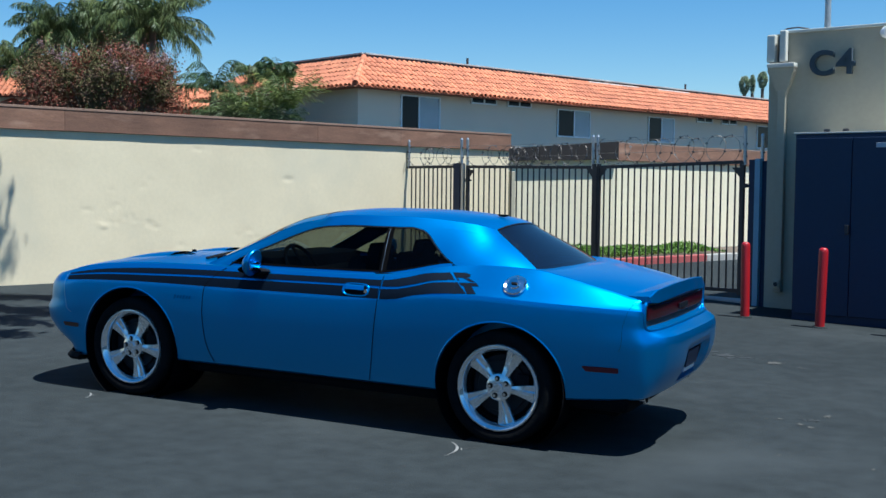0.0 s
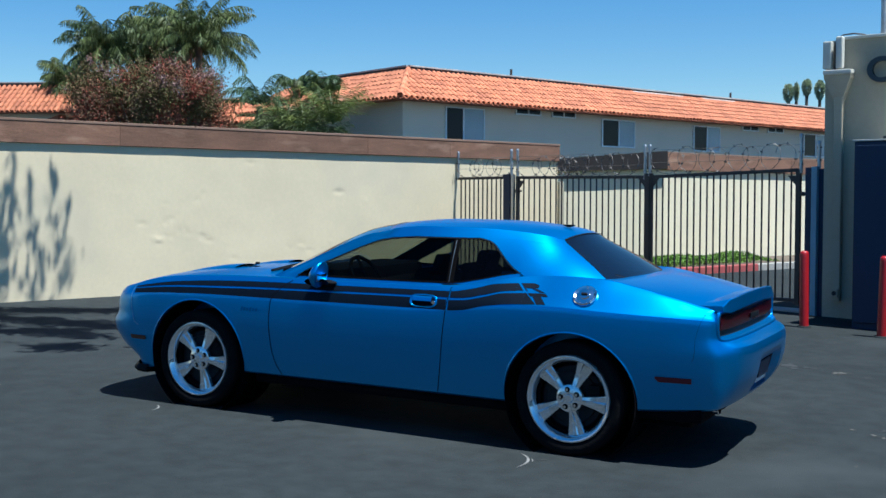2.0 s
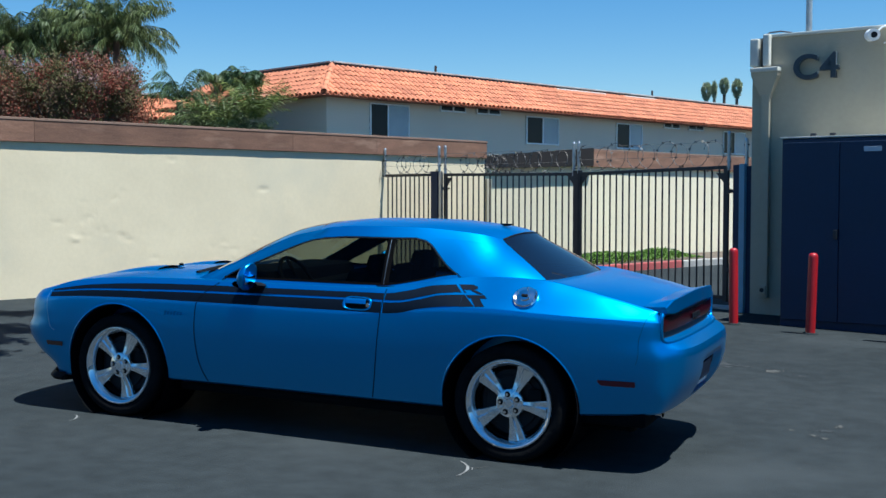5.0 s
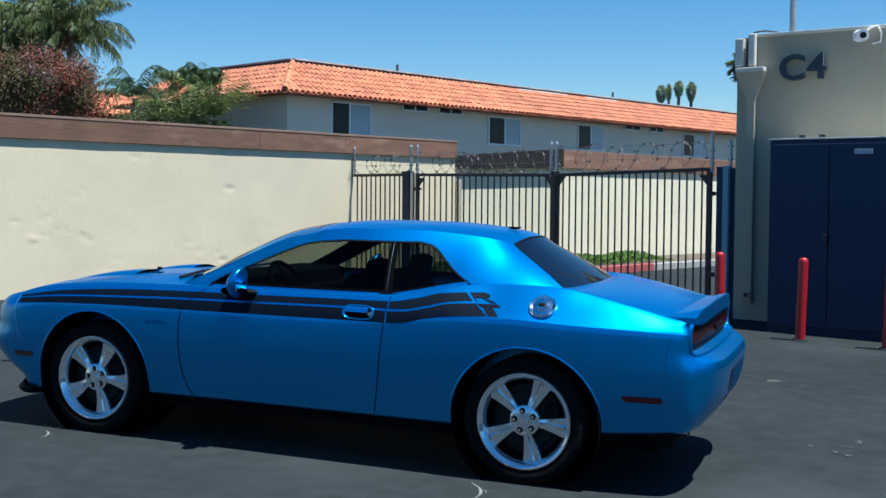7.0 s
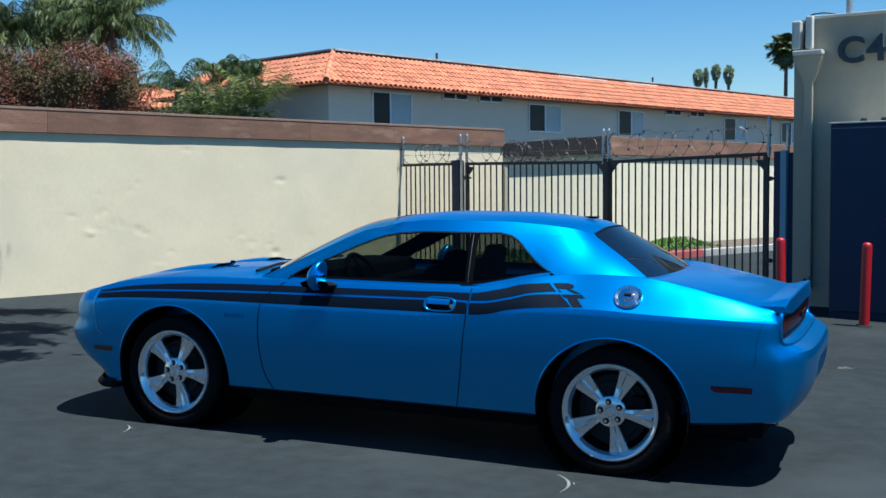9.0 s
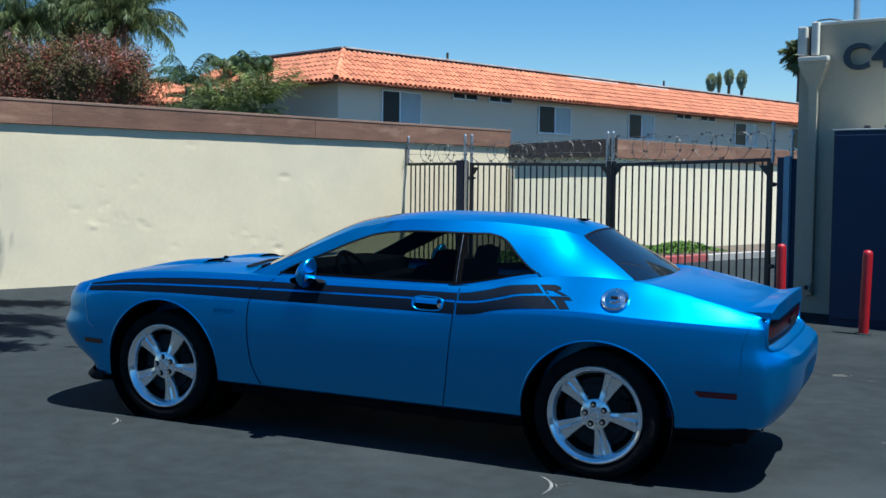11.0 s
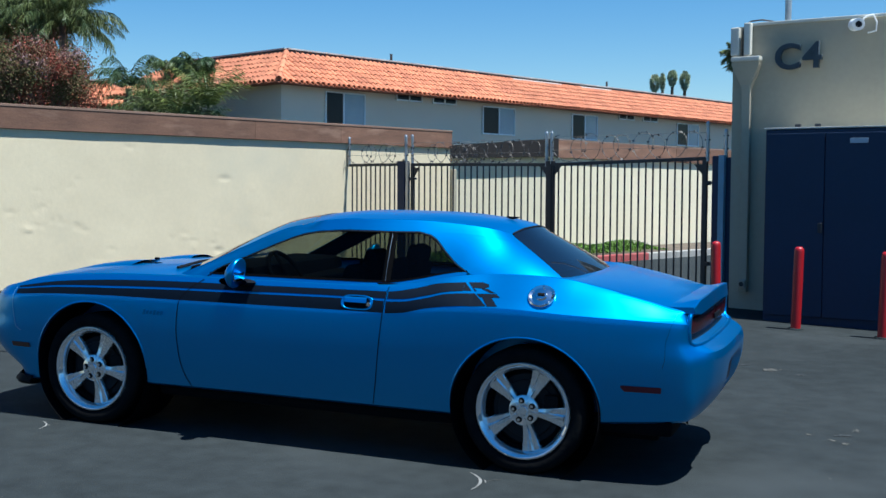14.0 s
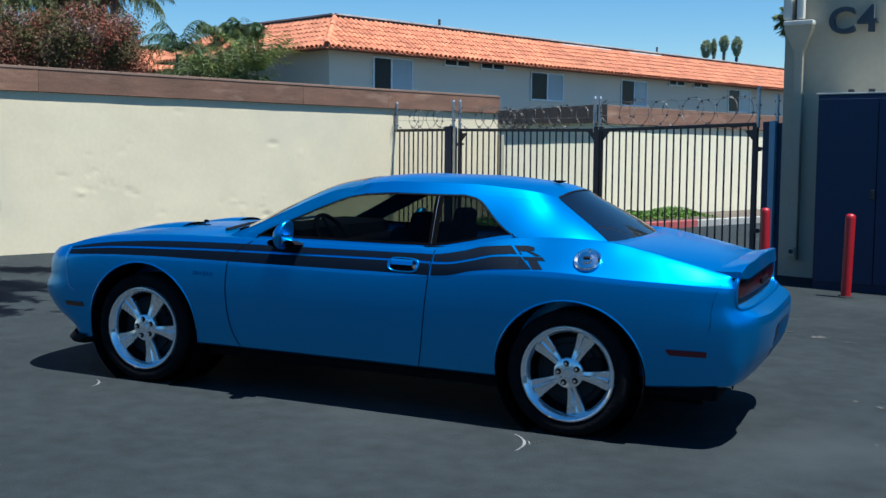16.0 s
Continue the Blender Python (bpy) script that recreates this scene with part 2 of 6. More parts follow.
def wall_run(name, p, q, thick, z1, label, mat=STUCCO, into=None, step=0.16, m=18, dents=()):
    """A wall whose yard face runs from p to q, thickened away from the yard."""
    p, q = Vector((*p, 0)), Vector((*q, 0))
    d = (q - p).normalized()
    nrm = Vector((d.y, -d.x, 0)) if into is None else Vector(into)
    n = max(2, int((q - p).length / step))
    bm = bmesh.new()
    rows = []
    for k in range(n + 1):
        c = p + (q - p) * k / n
        b = c - nrm * thick
        row = [(b.x, b.y, z1), (c.x, c.y, z1)]
        for j in range(m + 1):
            z = (z1 - 0.03) * (1 - j / m) + (gz(c.x) - 0.2) * j / m
            v = Vector((c.x, c.y, z))
            # hand-floated plaster is never quite flat
            push = min(0.0, 0.004 * noise.noise(v * 0.9) + 0.0016 * noise.noise(v * 3.5) - 0.003)
            s = (c - p).length
            for ds, dz, ws, wz, deep in dents:
                if abs(s - ds) < ws and abs(z - dz) < wz:
                    e = ((s - ds) / ws) ** 2 + ((z - dz) / wz) ** 2
                    push -= deep * max(0.0, 1 - e) * (1 + 0.5 * noise.noise(v * 25))
            w = c + nrm * push
            row.append((w.x, w.y, z))
        rows.append(row + [(b.x, b.y, gz(c.x) - 0.2)])
    grid = sheet(bm, rows)
    for k in range(n):
        bm.faces.new((grid[k][-1], grid[k + 1][-1], grid[k + 1][0], grid[k][0]))
    bm.faces.new(grid[0])
    bm.faces.new(grid[-1])
    bmesh.ops.recalc_face_normals(bm, faces=bm.faces)
    return tagged(link(name, bm, mat, smooth=True, sharp=30), label, "wall", kind="structure")


def board(parent, p, q, z0, z1, out, mat, name="fascia_board", back=0.0, slope=None):
    """A plank from p to q standing out from the wall's face."""
    p, q = Vector((*p[:2], 0)), Vector((*q[:2], 0))
    d = (q - p).normalized()
    nrm = Vector((d.y, -d.x, 0))
    c = (p + q) / 2 + nrm * (out - back) / 2
    long = (q - p).length
    bm = boxed((long, out + back, z1 - z0), frame2((c.x, c.y, (z0 + z1) / 2), d), 0.006)
    if slope:
        a0, b0, a1, b1 = slope
        for v in bm.verts:
            f = (v.co - p).dot(d) / long
            v.co.z = a0 + (b0 - a0) * f + v.co.z * (a1 + (b1 - a1) * f - a0 - (b0 - a0) * f)
    return part(name, bm, mat, parent)


W0 = Vector((-6.7, 9.6, 0))
wa, wb = W0 - A * 16.0, W0 + A * 5.44
g = random.Random(5)
DENTS = [(15.835, 1.73, 0.15, 0.06, 0.0065), (15.71, 0.53, 0.12, 0.07, 0.010)]
for s, z, n_, ws, wz in ((12.55, 1.17, 7, 0.14, 0.16), (12.93, 0.98, 8, 0.22, 0.10), (13.22, 1.64, 3, 0.12, 0.05), (14.13, 2.11, 4, 0.12, 0.05), (15.13, 0.73, 7, 0.35, 0.16), (12.3, 1.0, 4, 0.1, 0.1), (13.8, 0.45, 6, 0.4, 0.15), (16.6, 0.9, 5, 0.4, 0.2)):
    for _ in range(n_):
        DENTS.append((s + g.gauss(0, ws), z + g.gauss(0, wz), g.uniform(0.045, 0.12), g.uniform(0.034, 0.05), g.choice((0.0025, 0.0035, -0.003))))
wall_1 = wall_run("wall_1", wa.xy, wb.xy, 0.22, 2.70, "cream stucco boundary wall under a brown board crown", into=N, step=0.032, m=90, dents=DENTS)
cuts = [-16.0, -12.0, -7.9, -4.28, 0.45, 2.42, 5.455]
for s, e in zip(cuts, cuts[1:]):
    board(wall_1, W0 + A * (s + 0.0008), W0 + A * (e - 0.0008), 2.40, 2.715, 0.040, BOARD, back=0.0)
for s, e in zip([-16.0, -9.5, -3.0, 2.2], [-9.5, -3.0, 2.2, 5.475]):
    c = W0 + A * (s + e) / 2 - N * 0.103
    part("cap_board", boxed((e - s - 0.004, 0.30, 0.04), frame2((c.x, c.y, 2.736), A), 0.006), CAP, wall_1)
# weathered end post of the wall
c = W0 + A * 5.52 - N * 0.1
part("end_pier", boxed((0.14, 0.30, 1.95), frame2((c.x, c.y, 1.0), A), 0.01), GREY_STUCCO, wall_1)

# ---- second wall beyond the gate ----
C2 = Vector((-3.42, 18.25, 0))
d2 = Vector((0.35, 0.937, 0)).normalized()
wall_2 = wall_run("wall_2", C2.xy, (C2 + d2 * 26).xy, 0.22, 2.66, "cream stucco wall with a brown board crown along the drive", PALE_STUCCO, into=(d2.y, -d2.x, 0))
cuts = [0.0, 5.4, 9.0, 13.0, 18.0, 26.0]
for s, e in zip(cuts, cuts[1:]):
    board(wall_2, C2 + d2 * (s + 0.003), C2 + d2 * (e - 0.003), 2.30, 2.68, 0.06, BOARD)
c = C2 + d2 * 13 - Vector((d2.y, -d2.x, 0)) * 0.08
part("cap_board", boxed((26, 0.28, 0.04), frame2((c.x, c.y, 2.70), d2), 0.006), CAP, wall_2)
d3 = Vector((-0.66, -0.75, 0)).normalized()
wall_3 = wall_run("wall_3", (C2 + d3 * 4.1).xy, (C2 + d3 * 0.005).xy, 0.22, 2.45, "cream stucco return wall under a brown board coloured for shade", PALE_STUCCO, into=(0.75, -0.66, 0))
# its boards climb towards the corner to fit the camera's view
for s, e in ((4.1, 2.1), (2.1, 0.0)):
    zb, zt = (2.32 - 0.03 * k for k in (s, e)), (2.74 - 0.08 * k for k in (s, e))
    board(wall_3, C2 + d3 * s, C2 + d3 * (e + 0.004), 0, 1, 0.13, SHADED_BOARD, slope=(*zb, *zt))

# ---- unseen plain walls added behind and beside the view to darken the car's reflections ----
wall_run("wall_4", (-34.0, -24.0), (22.0, -24.0), 0.25, 3.2, "plain tan stucco wall, unseen, added to darken reflections on the car", GREY_STUCCO, into=(0, 1, 0), step=1.0, m=4)
wall_run("wall_5", (22.0, -24.0), (15.3, 5.6), 0.25, 3.4, "plain tan stucco wall, unseen, added to darken reflections on the car", GREY_STUCCO, into=(-1, 0, 0), step=1.0, m=4)

# ---- kerb, planting and drive behind the gate ----
kv = Vector((0.345, 0.939, 0)).normalized()
K0 = Vector((-2.76, 13.96, 0))


def kerb(name, s0, s1, mat, label):
    ob = thing(name, label, "kerb", group="kerb stones of the drive", kind="structure")
    n = max(1, round((s1 - s0) / 1.2))
    for k in range(n):
        a, b = s0 + (s1 - s0) * k / n, s0 + (s1 - s0) * (k + 1) / n
        c = K0 + kv * (a + b) / 2 - Vector((kv.y, -kv.x, 0)) * 0.08
        part("kerb_stone", boxed((b - a - 0.012, 0.16, 0.30), frame2((c.x, c.y, gz(c.x)), kv), 0.02), mat, ob)
    return ob


kerb("red_kerb", -2.5, 4.45, RED_CURB, "faded red painted concrete kerb beside the planting")
kerb("kerb", 4.45, 26.0, CONCRETE, "pale concrete kerb along the drive")
bm = bmesh.new()
kn = Vector((kv.y, -kv.x, 0))
rows = []
for k in range(24):
    c = K0 + kv * (-2.5 + k * 28.5 / 23)
    rows.append([(c + kn * o).to_tuple()[:2] for o in (-0.16, -0.6, -1.1, -1.9)])
sheet(bm, [[(x, y, gz(x) + 0.13) for x, y in r] for r in rows])
tagged(link("planting_bed", bm, SOIL), "strip of dry soil between kerb and wall", "ground", kind="structure")


def leaf_cloud(name, places, size, mat, parent=None, label="", seed=1, up=0.3, flat=0.0):
    """Many small folded leaves, each turned its own way, at the places given."""
    g = np.random.default_rng(seed)
    P = np.asarray(places, float)
    n = len(P)
    a = g.normal(size=(n, 3))
    a[:, 2] *= 1 - flat
    a /= np.linalg.norm(a, axis=1)[:, None]
    b = g.normal(size=(n, 3)) + np.array([0, 0, up])
    b -= (a * b).sum(1)[:, None] * a
    b /= np.linalg.norm(b, axis=1)[:, None]
    s = size * g.uniform(0.6, 1.35, (n, 1))
    c = np.cross(a, b)
    v = np.stack([P - a * s, P + b * s * 0.45 + c * s * 0.12, P + a * s, P - b * s * 0.45 + c * s * 0.12], 1).reshape(-1, 3)
    f = np.arange(4 * n).reshape(-1, 4)
    return arrays(name, v, f, mat, parent, label)


g = np.random.default_rng(11)
n = 10000
along = g.uniform(-2.3, 5.6, n)
across = -g.uniform(0.2, 1.5, n)
h = 0.27 * np.clip(1 - ((across + 0.85) / 0.8) ** 2, 0.1, 1) * (0.75 + 0.25 * np.sin(along * 2.1) * np.sin(along * 0.9 + 1)) * np.clip((5.7 - along) / 0.8, 0.2, 1)
P = np.stack([K0.x + kv.x * along + kn.x * across, K0.y + kv.y * along + kn.y * across, 0.2 + h * g.uniform(0.1, 1, n) ** 0.6], 1)
tagged(leaf_cloud("ivy_hedge", P, 0.038, IVY, seed=3), "low bright green ivy hedge behind the red kerb", "hedge", kind="stuff")

# ---- gate ----
G0, gv = Vector((-5.5606, 11.9594, 0)), Vector((0.92175, -0.38778, 0)).normalized()
gate_n = Vector((gv.y, -gv.x, 0))


def gp(s, z):
    p = G0 + gv * s
    return Vector((p.x, p.y, z))


def bar_box(name, parent, s, z0, z1, w, d=None, mat=IRON, off=0.0, lean=0.0):
    p, q = gp(s, z0) + gate_n * off, gp(s + lean, z1) + gate_n * off
    bm = bmesh.new()
    d = d or w
    m = frame2(((p + q) / 2), gv)
    vs = box(bm, (w, d, (q - p).length), None, 0.0)
    for v in vs:
        v.co.x += lean * (v.co.z / (z1 - z0))
    bmesh.ops.transform(bm, matrix=m, verts=bm.verts)
    return part(name, bm, mat, parent)


def rail(name, parent, s0, z0, s1, z1, h=0.05, d=0.04):
    bm = bmesh.new()
    a, b = gp(s0, z0), gp(s1, z1)
    L = (b - a).length
    m = Matrix.Translation((a + b) / 2) @ Matrix.Rotation(math.atan2(gv.y, gv.x), 4, "Z") @ Matrix.Rotation(-math.atan2(z1 - z0, s1 - s0), 4, "Y")
    box(bm, (L, d, h), m, 0.004)
    return part(name, bm, IRON, parent)


def leaf(name, s0, s1, zt0, zt1, zb0, zb1, bars, label, group=""):
    ob = thing(name, label, "gate", group)
    rail("top_rail", ob, s0, zt0, s1, zt1)
    rail("bottom_rail", ob, s0, zb0, s1, zb1)
    for k in range(1, bars + 1):
        f = k / (bars + 1)
        bar_box("bar", ob, s0 + (s1 - s0) * f, zb0 + (zb1 - zb0) * f, zt0 + (zt1 - zt0) * f - 0.01, 0.019)
    return ob


panel = leaf("fence_panel", -0.165, 1.20, 2.0, 2.0, 0.14, 0.14, 10, "fixed black iron fence panel between wall and gate post")
bar_box("post", panel, -0.236, gz(-5.6) - 0.05, 2.04, 0.05)
left = leaf("gate_leaf", 1.549, 4.523, 1.995, 1.963, 0.16, 0.12, 21, "black iron bar gate leaf sagging slightly at its free end", "double gate leaves")
right = leaf("gate_leaf", 4.607, 7.305, 1.963, 2.02, 0.12, 0.16, 21, "black iron bar gate leaf sagging slightly at its free end", "double gate leaves")
for ob, s, w in ((left, 1.53, 0.06), (left, 4.525, 0.06), (right, 4.615, 0.06), (right, 7.30, 0.07)):
    bar_box("stile", ob, s, 0.10, 2.02, w, 0.05)
for ob, s, sg in ((left, 4.49, -1), (right, 4.65, 1), (left, 1.57, 1), (right, 7.26, -1)):
    bm = bmesh.new()
    tri = [gp(s, 1.94), gp(s + sg * 0.13, 1.94), gp(s, 1.80)]
    vs = [bm.verts.new(p + gate_n * o) for o in (0.012, -0.012) for p in tri]
    for f in ((0, 1, 2), (3, 5, 4), (0, 3, 4, 1), (1, 4, 5, 2), (2, 5, 3, 0)):
        bm.faces.new([vs[k] for k in f])
    part("corner_gusset", bm, IRON, ob)
for s, z in ((7.36, 1.68), (7.36, 0.55), (1.50, 1.75)):
    bm = bmesh.new()
    rod(bm, gp(s - 0.10, z), gp(s + 0.12, z), 0.016)
    box(bm, (0.05, 0.06, 0.06), frame2(gp(s, z), gv), 0.008)
    part("hinge", bm, IRON, right if s > 5 else left)
bar_box("cover_strip", right, 4.57, 0.12, 1.97, 0.075, 0.012, IRON, 0.03)
bm = bmesh.new()
box(bm, (0.10, 0.05, 0.14), frame2(gp(4.57, 1.05), gv), 0.01)
part("lock_box", bm, IRON, right)

post = thing("gate_post", "navy square steel gate post with a pale edge", "post", "gate posts")
bar_box("shaft", post, 1.29, gz(-4.3) - 0.1, 2.06, 0.17, 0.12, NAVY)
bar_box("edge_strip", post, 1.435, gz(-4.3) - 0.1, 2.04, 0.06, 0.05, STEEL, 0.03)
post = thing("gate_post", "wide navy steel gate post with a light blue strip", "post", "gate posts")
bar_box("shaft", post, 7.50, gz(1.4) - 0.1, 2.05, 0.10, 0.14, NAVY)
bar_box("edge_strip", post, 7.605, gz(1.4) - 0.1, 2.06, 0.085, 0.10, SKYBLUE, 0.05)
bar_box("flange", post, 7.69, gz(1.4) - 0.1, 2.03, 0.11, 0.08, NAVY)


def picket_arm(s, z0, z1, label):
    ob = thing("wire_arm", label, "post", "razor wire arms")
    bm = bmesh.new()
    rod(bm, gp(s, z0), gp(s, z1), 0.026, 10)
    part("pipe", bm, STEEL, ob, smooth=True, sharp=40)
    bm = bmesh.new()
    rod(bm, gp(s, z1 - 0.005), gp(s, z1 + 0.03), 0.031, 10, 0.018)
    part("cap", bm, STEEL, ob, smooth=True, sharp=40)
    for z in (z0 + 0.12, z0 + 0.30):
        part("clip", boxed((0.075, 0.02, 0.02), frame2(gp(s, z), gv)), IRON, ob)
    return ob


for s, z0, z1 in ((-0.125, 1.98, 2.495), (1.36, 2.04, 2.49), (1.52, 1.98, 2.49), (4.49, 1.93, 2.455), (4.592, 1.93, 2.455), (7.335, 1.98, 2.508), (7.62, 2.03, 2.39)):
    picket_arm(s, z0, z1, "short galvanised pipe arm holding razor wire above the gate")


def razor(name, s0, s1, z, r, pitch, seed):
    ob = thing(name, "rusty coil of razor wire on top of the gate", "wire", "razor wire coils")
    g = random.Random(seed)
    turns = (s1 - s0) / pitch
    bm, pts = bmesh.new(), []
    m = int(turns * 18)
    for k in range(m + 1):
        a = 2 * math.pi * turns * k / m
        rr = r * (1 + 0.10 * math.sin(a * 0.37 + seed))
        pts.append(gp(s0 + r * 0.8 + (s1 - s0 - 1.6 * r) * k / m - rr * 1.12 * math.sin(a), z + rr * math.cos(a) - 0.02 * abs(math.sin(a * 0.21))) + gate_n * (0.06 * math.cos(a / 2) + 0.03 * g.uniform(-0.2, 0.2)))
    sweep(bm, pts, 0.0048, 4)
    # barbs clipped round the wire
    for k in range(1, m, 2):
        way = (pts[k + 1] - pts[k - 1]).normalized() if k + 1 <= m else Vector((1, 0, 0))
        off = way.orthogonal().normalized() * 0.022
        turn_ = Matrix.Rotation(g.uniform(0, 6.28), 3, way)
        for sg in (1, -1):
            o = turn_ @ off * sg
            vs = [bm.verts.new(p) for p in (pts[k] - way * 0.016, pts[k] + way * 0.016, pts[k] + o + way * 0.007, pts[k] + o - way * 0.007)]
            bm.faces.new(vs)
    part("coil", bm, WIRE, ob)
    bm = bmesh.new()
    for dz in (-0.02, 0.18):
        rod(bm, gp(s0, z + dz), gp(s1, z + dz - 0.01), 0.0025, 4)
    part("strand", bm, WIRE, ob)


WIRE = shade("weathered_wire", (0.20, 0.185, 0.17), (0.12, 0.10, 0.085), 5.0, 0.6, metal=0.4)
razor("razor_wire", -0.10, 1.35, 2.20, 0.17, 0.30, 1)
razor("razor_wire", 1.54, 4.47, 2.19, 0.18, 0.31, 2)
razor("razor_wire", 4.62, 7.32, 2.21, 0.205, 0.33, 3)
# bunched wire at the meeting stiles
razor("razor_wire", 2.40, 3.20, 2.16, 0.15, 0.14, 5)

# ---- industrial unit ----
F0, fv = Vector((1.545, 8.90, 0)), Vector((0.975, -0.22, 0)).normalized()
fn = Vector((fv.y, -fv.x, 0))          # towards the yard


def fp(s, z, out=0.0):
    p = F0 + fv * s + fn * out
    return Vector((p.x, p.y, z))


def fbox(s0, s1, z0, z1, o0, o1, bevel=0.0):
    c = fp((s0 + s1) / 2, (z0 + z1) / 2, (o0 + o1) / 2)
    return boxed((s1 - s0, abs(o1 - o0), z1 - z0), frame2(c, fv), bevel)


unit = thing("industrial_unit", "tan stucco single storey unit with a flat parapet", "building", kind="structure")
part("wall", fbox(0.0, 14.0, -0.3, 3.785, -9.0, 0.0), GREY_STUCCO, unit)
part("coping", fbox(0.24, 14.05, 3.785, 3.825, -0.25, 0.03, 0.008), shade("pale_coping", (0.66, 0.64, 0.56), None, 2.0, 0.8), unit)
pale = shade("pale_drain_paint", (0.66, 0.64, 0.56), (0.58, 0.56, 0.50), 3.0, 0.7, fine=0.1)
part("leader_head", fbox(0.02, 0.41, 3.31, 3.37, 0.0, 0.155, 0.012), pale, unit)
for s0, s1 in ((0.0, 0.12), (0.18, 0.275)):
    part("overflow_pipe", fbox(s0, s1, 3.39, 3.77 + 0.3 * s0, 0.02, 0.12, 0.02), pale, unit)
bm = bmesh.new()
sheet(bm, [[fp(0.215 + (s - 0.24) * k, z, o) for s, o in ((0.05, 0.0), (0.05, 0.06 + 0.07 * k), (0.42, 0.06 + 0.07 * k), (0.42, 0.0))] for z, k in ((3.31, 1.0), (3.26, 1.0), (2.96, 0.33))])
part("hopper", bm, GREY_STUCCO, unit)
part("downspout", fbox(0.155, 0.275, 0.20, 3.0, 0.0, 0.09, 0.012), GREY_STUCCO, unit)
bm = bmesh.new()
box(bm, (0.10, 0.05, 0.12), frame2(fp(0.215, 0.31, 0.105), fv), 0.02)
part("spout_shoe", bm, GREY_STUCCO, unit)
bm = bmesh.new()
rod(bm, fp(0.215, 0.31, 0.134), fp(0.215, 0.31, 0.10), 0.032, 12)
part("spout_mouth", bm, IRON, unit)
bm = bmesh.new()
sweep(bm, [fp(0.155, 3.39, 0.06), fp(0.155, 3.70, 0.06), fp(0.18, 3.80, 0.06), fp(0.25, 3.85, 0.02), fp(0.38, 3.865, -0.03), fp(0.52, 3.84, -0.08)], 0.011, 8)
part("conduit", bm, IRON, unit, smooth=True)

pole = thing("roof_mast", "thin grey steel mast on the roof", "mast", at=Matrix.Translation(fp(0.38, 3.785, -1.2)))
bm = bmesh.new()
rod(bm, (0, 0, 0), (0, 0, 3.0), 0.045, 12)
part("pole", bm, STEEL, pole, smooth=True, sharp=40)
part("base_plate", boxed((0.22, 0.22, 0.03), Matrix.Translation((0, 0, 0.015)), 0.006), STEEL, pole)


def letter(ch, s, z, h):
    cu = bpy.data.curves.new("letter", "FONT")
    cu.body, cu.size, cu.extrude, cu.offset, cu.bevel_depth = ch, h / 0.70, 0.03, 0.007, 0.003
    tmp = bpy.data.objects.new("tmp", cu)
    scene.collection.objects.link(tmp)
    bpy.context.view_layer.update()
    me = bpy.data.meshes.new_from_object(tmp.evaluated_get(bpy.context.evaluated_depsgraph_get()))
    bpy.data.objects.remove(tmp)
    me.materials.clear()
    me.materials.append(LETTER)
    ob = new("sign_letter", me)
    m = frame2(fp(s, z, 0.06), fv) @ pose(0, 0, 0, 90) @ Matrix.Diagonal((1.08, 1, 1, 1))
    ob.matrix_basis = m
    return tagged(ob, "raised blue-grey sign letter %s on the tan wall" % ch, "sign", "unit number letters")


letter("C", 0.585, 3.185, 0.325)
letter("4", 0.96, 3.19, 0.325)

cctv = thing("security_camera", "white dome-ended security camera on a wall bracket", "camera", at=frame2(fp(1.66, 3.69, 0.0), fv))
bm = bmesh.new()
rod(bm, (-0.05, -0.10, 0), (0.05, -0.30, -0.02), 0.078, 18)
part("housing", bm, WHITE, cctv, smooth=True, sharp=40)
bm = bmesh.new()
rod(bm, (0.05, -0.30, -0.02), (0.058, -0.315, -0.022), 0.040, 14)
part("lens", bm, PANE_DARK, cctv)
part("bracket", boxed((0.04, 0.14, 0.04), Matrix.Translation((0, -0.07, 0.0)), 0.008), WHITE, cctv)
bm = bmesh.new()
sweep(bm, [(0.02, -0.10, 0.03), (0.10, -0.10, 0.10), (0.17, -0.06, 0.12), (0.21, -0.03, 0.03), (0.20, -0.02, -0.08), (0.10, -0.02, -0.10)], 0.012, 6)
part("cable", bm, WHITE, cctv, smooth=True)

# blue steel store against the unit
B0 = Vector((2.101, 7.63, 0))


def bp(s, z, out=0.0):
    p = B0 + fv * s + fn * out
    return Vector((p.x, p.y, z))


store = thing("steel_store", "navy painted steel store with double doors against the wall", "container")
c = bp(3.0, 1.12, -0.55)
part("body", boxed((6.0, 1.08, 2.42), frame2(c, fv), 0.012), NAVY, store)
part("top_plate", boxed((6.04, 1.12, 0.02), frame2(bp(3.0, 2.345, -0.55), fv), 0.004), pale, store)
for s0, s1 in ((0.03, 0.73), (0.74, 1.46), (1.47, 2.9)):
    part("door", boxed((s1 - s0, 0.03, 2.24), frame2(bp((s0 + s1) / 2, 1.16, 0.012), fv), 0.006), NAVY, store)
part("data_plate", boxed((0.21, 0.006, 0.06), frame2(bp(1.13, 2.18, 0.032), fv), 0.002), shade("pale_plate", (0.4, 0.44, 0.5), None, 4, 0.5), store)
bm = bmesh.new()
box(bm, (0.05, 0.05, 0.12), frame2(bp(0.70, 1.13, 0.045), fv), 0.01)
part("latch", bm, IRON, store)
for s in (0.38, 0.62):
    part("lifting_lug", boxed((0.07, 0.05, 0.05), frame2(bp(s, 2.37, -0.06), fv), 0.01), IRON, store)

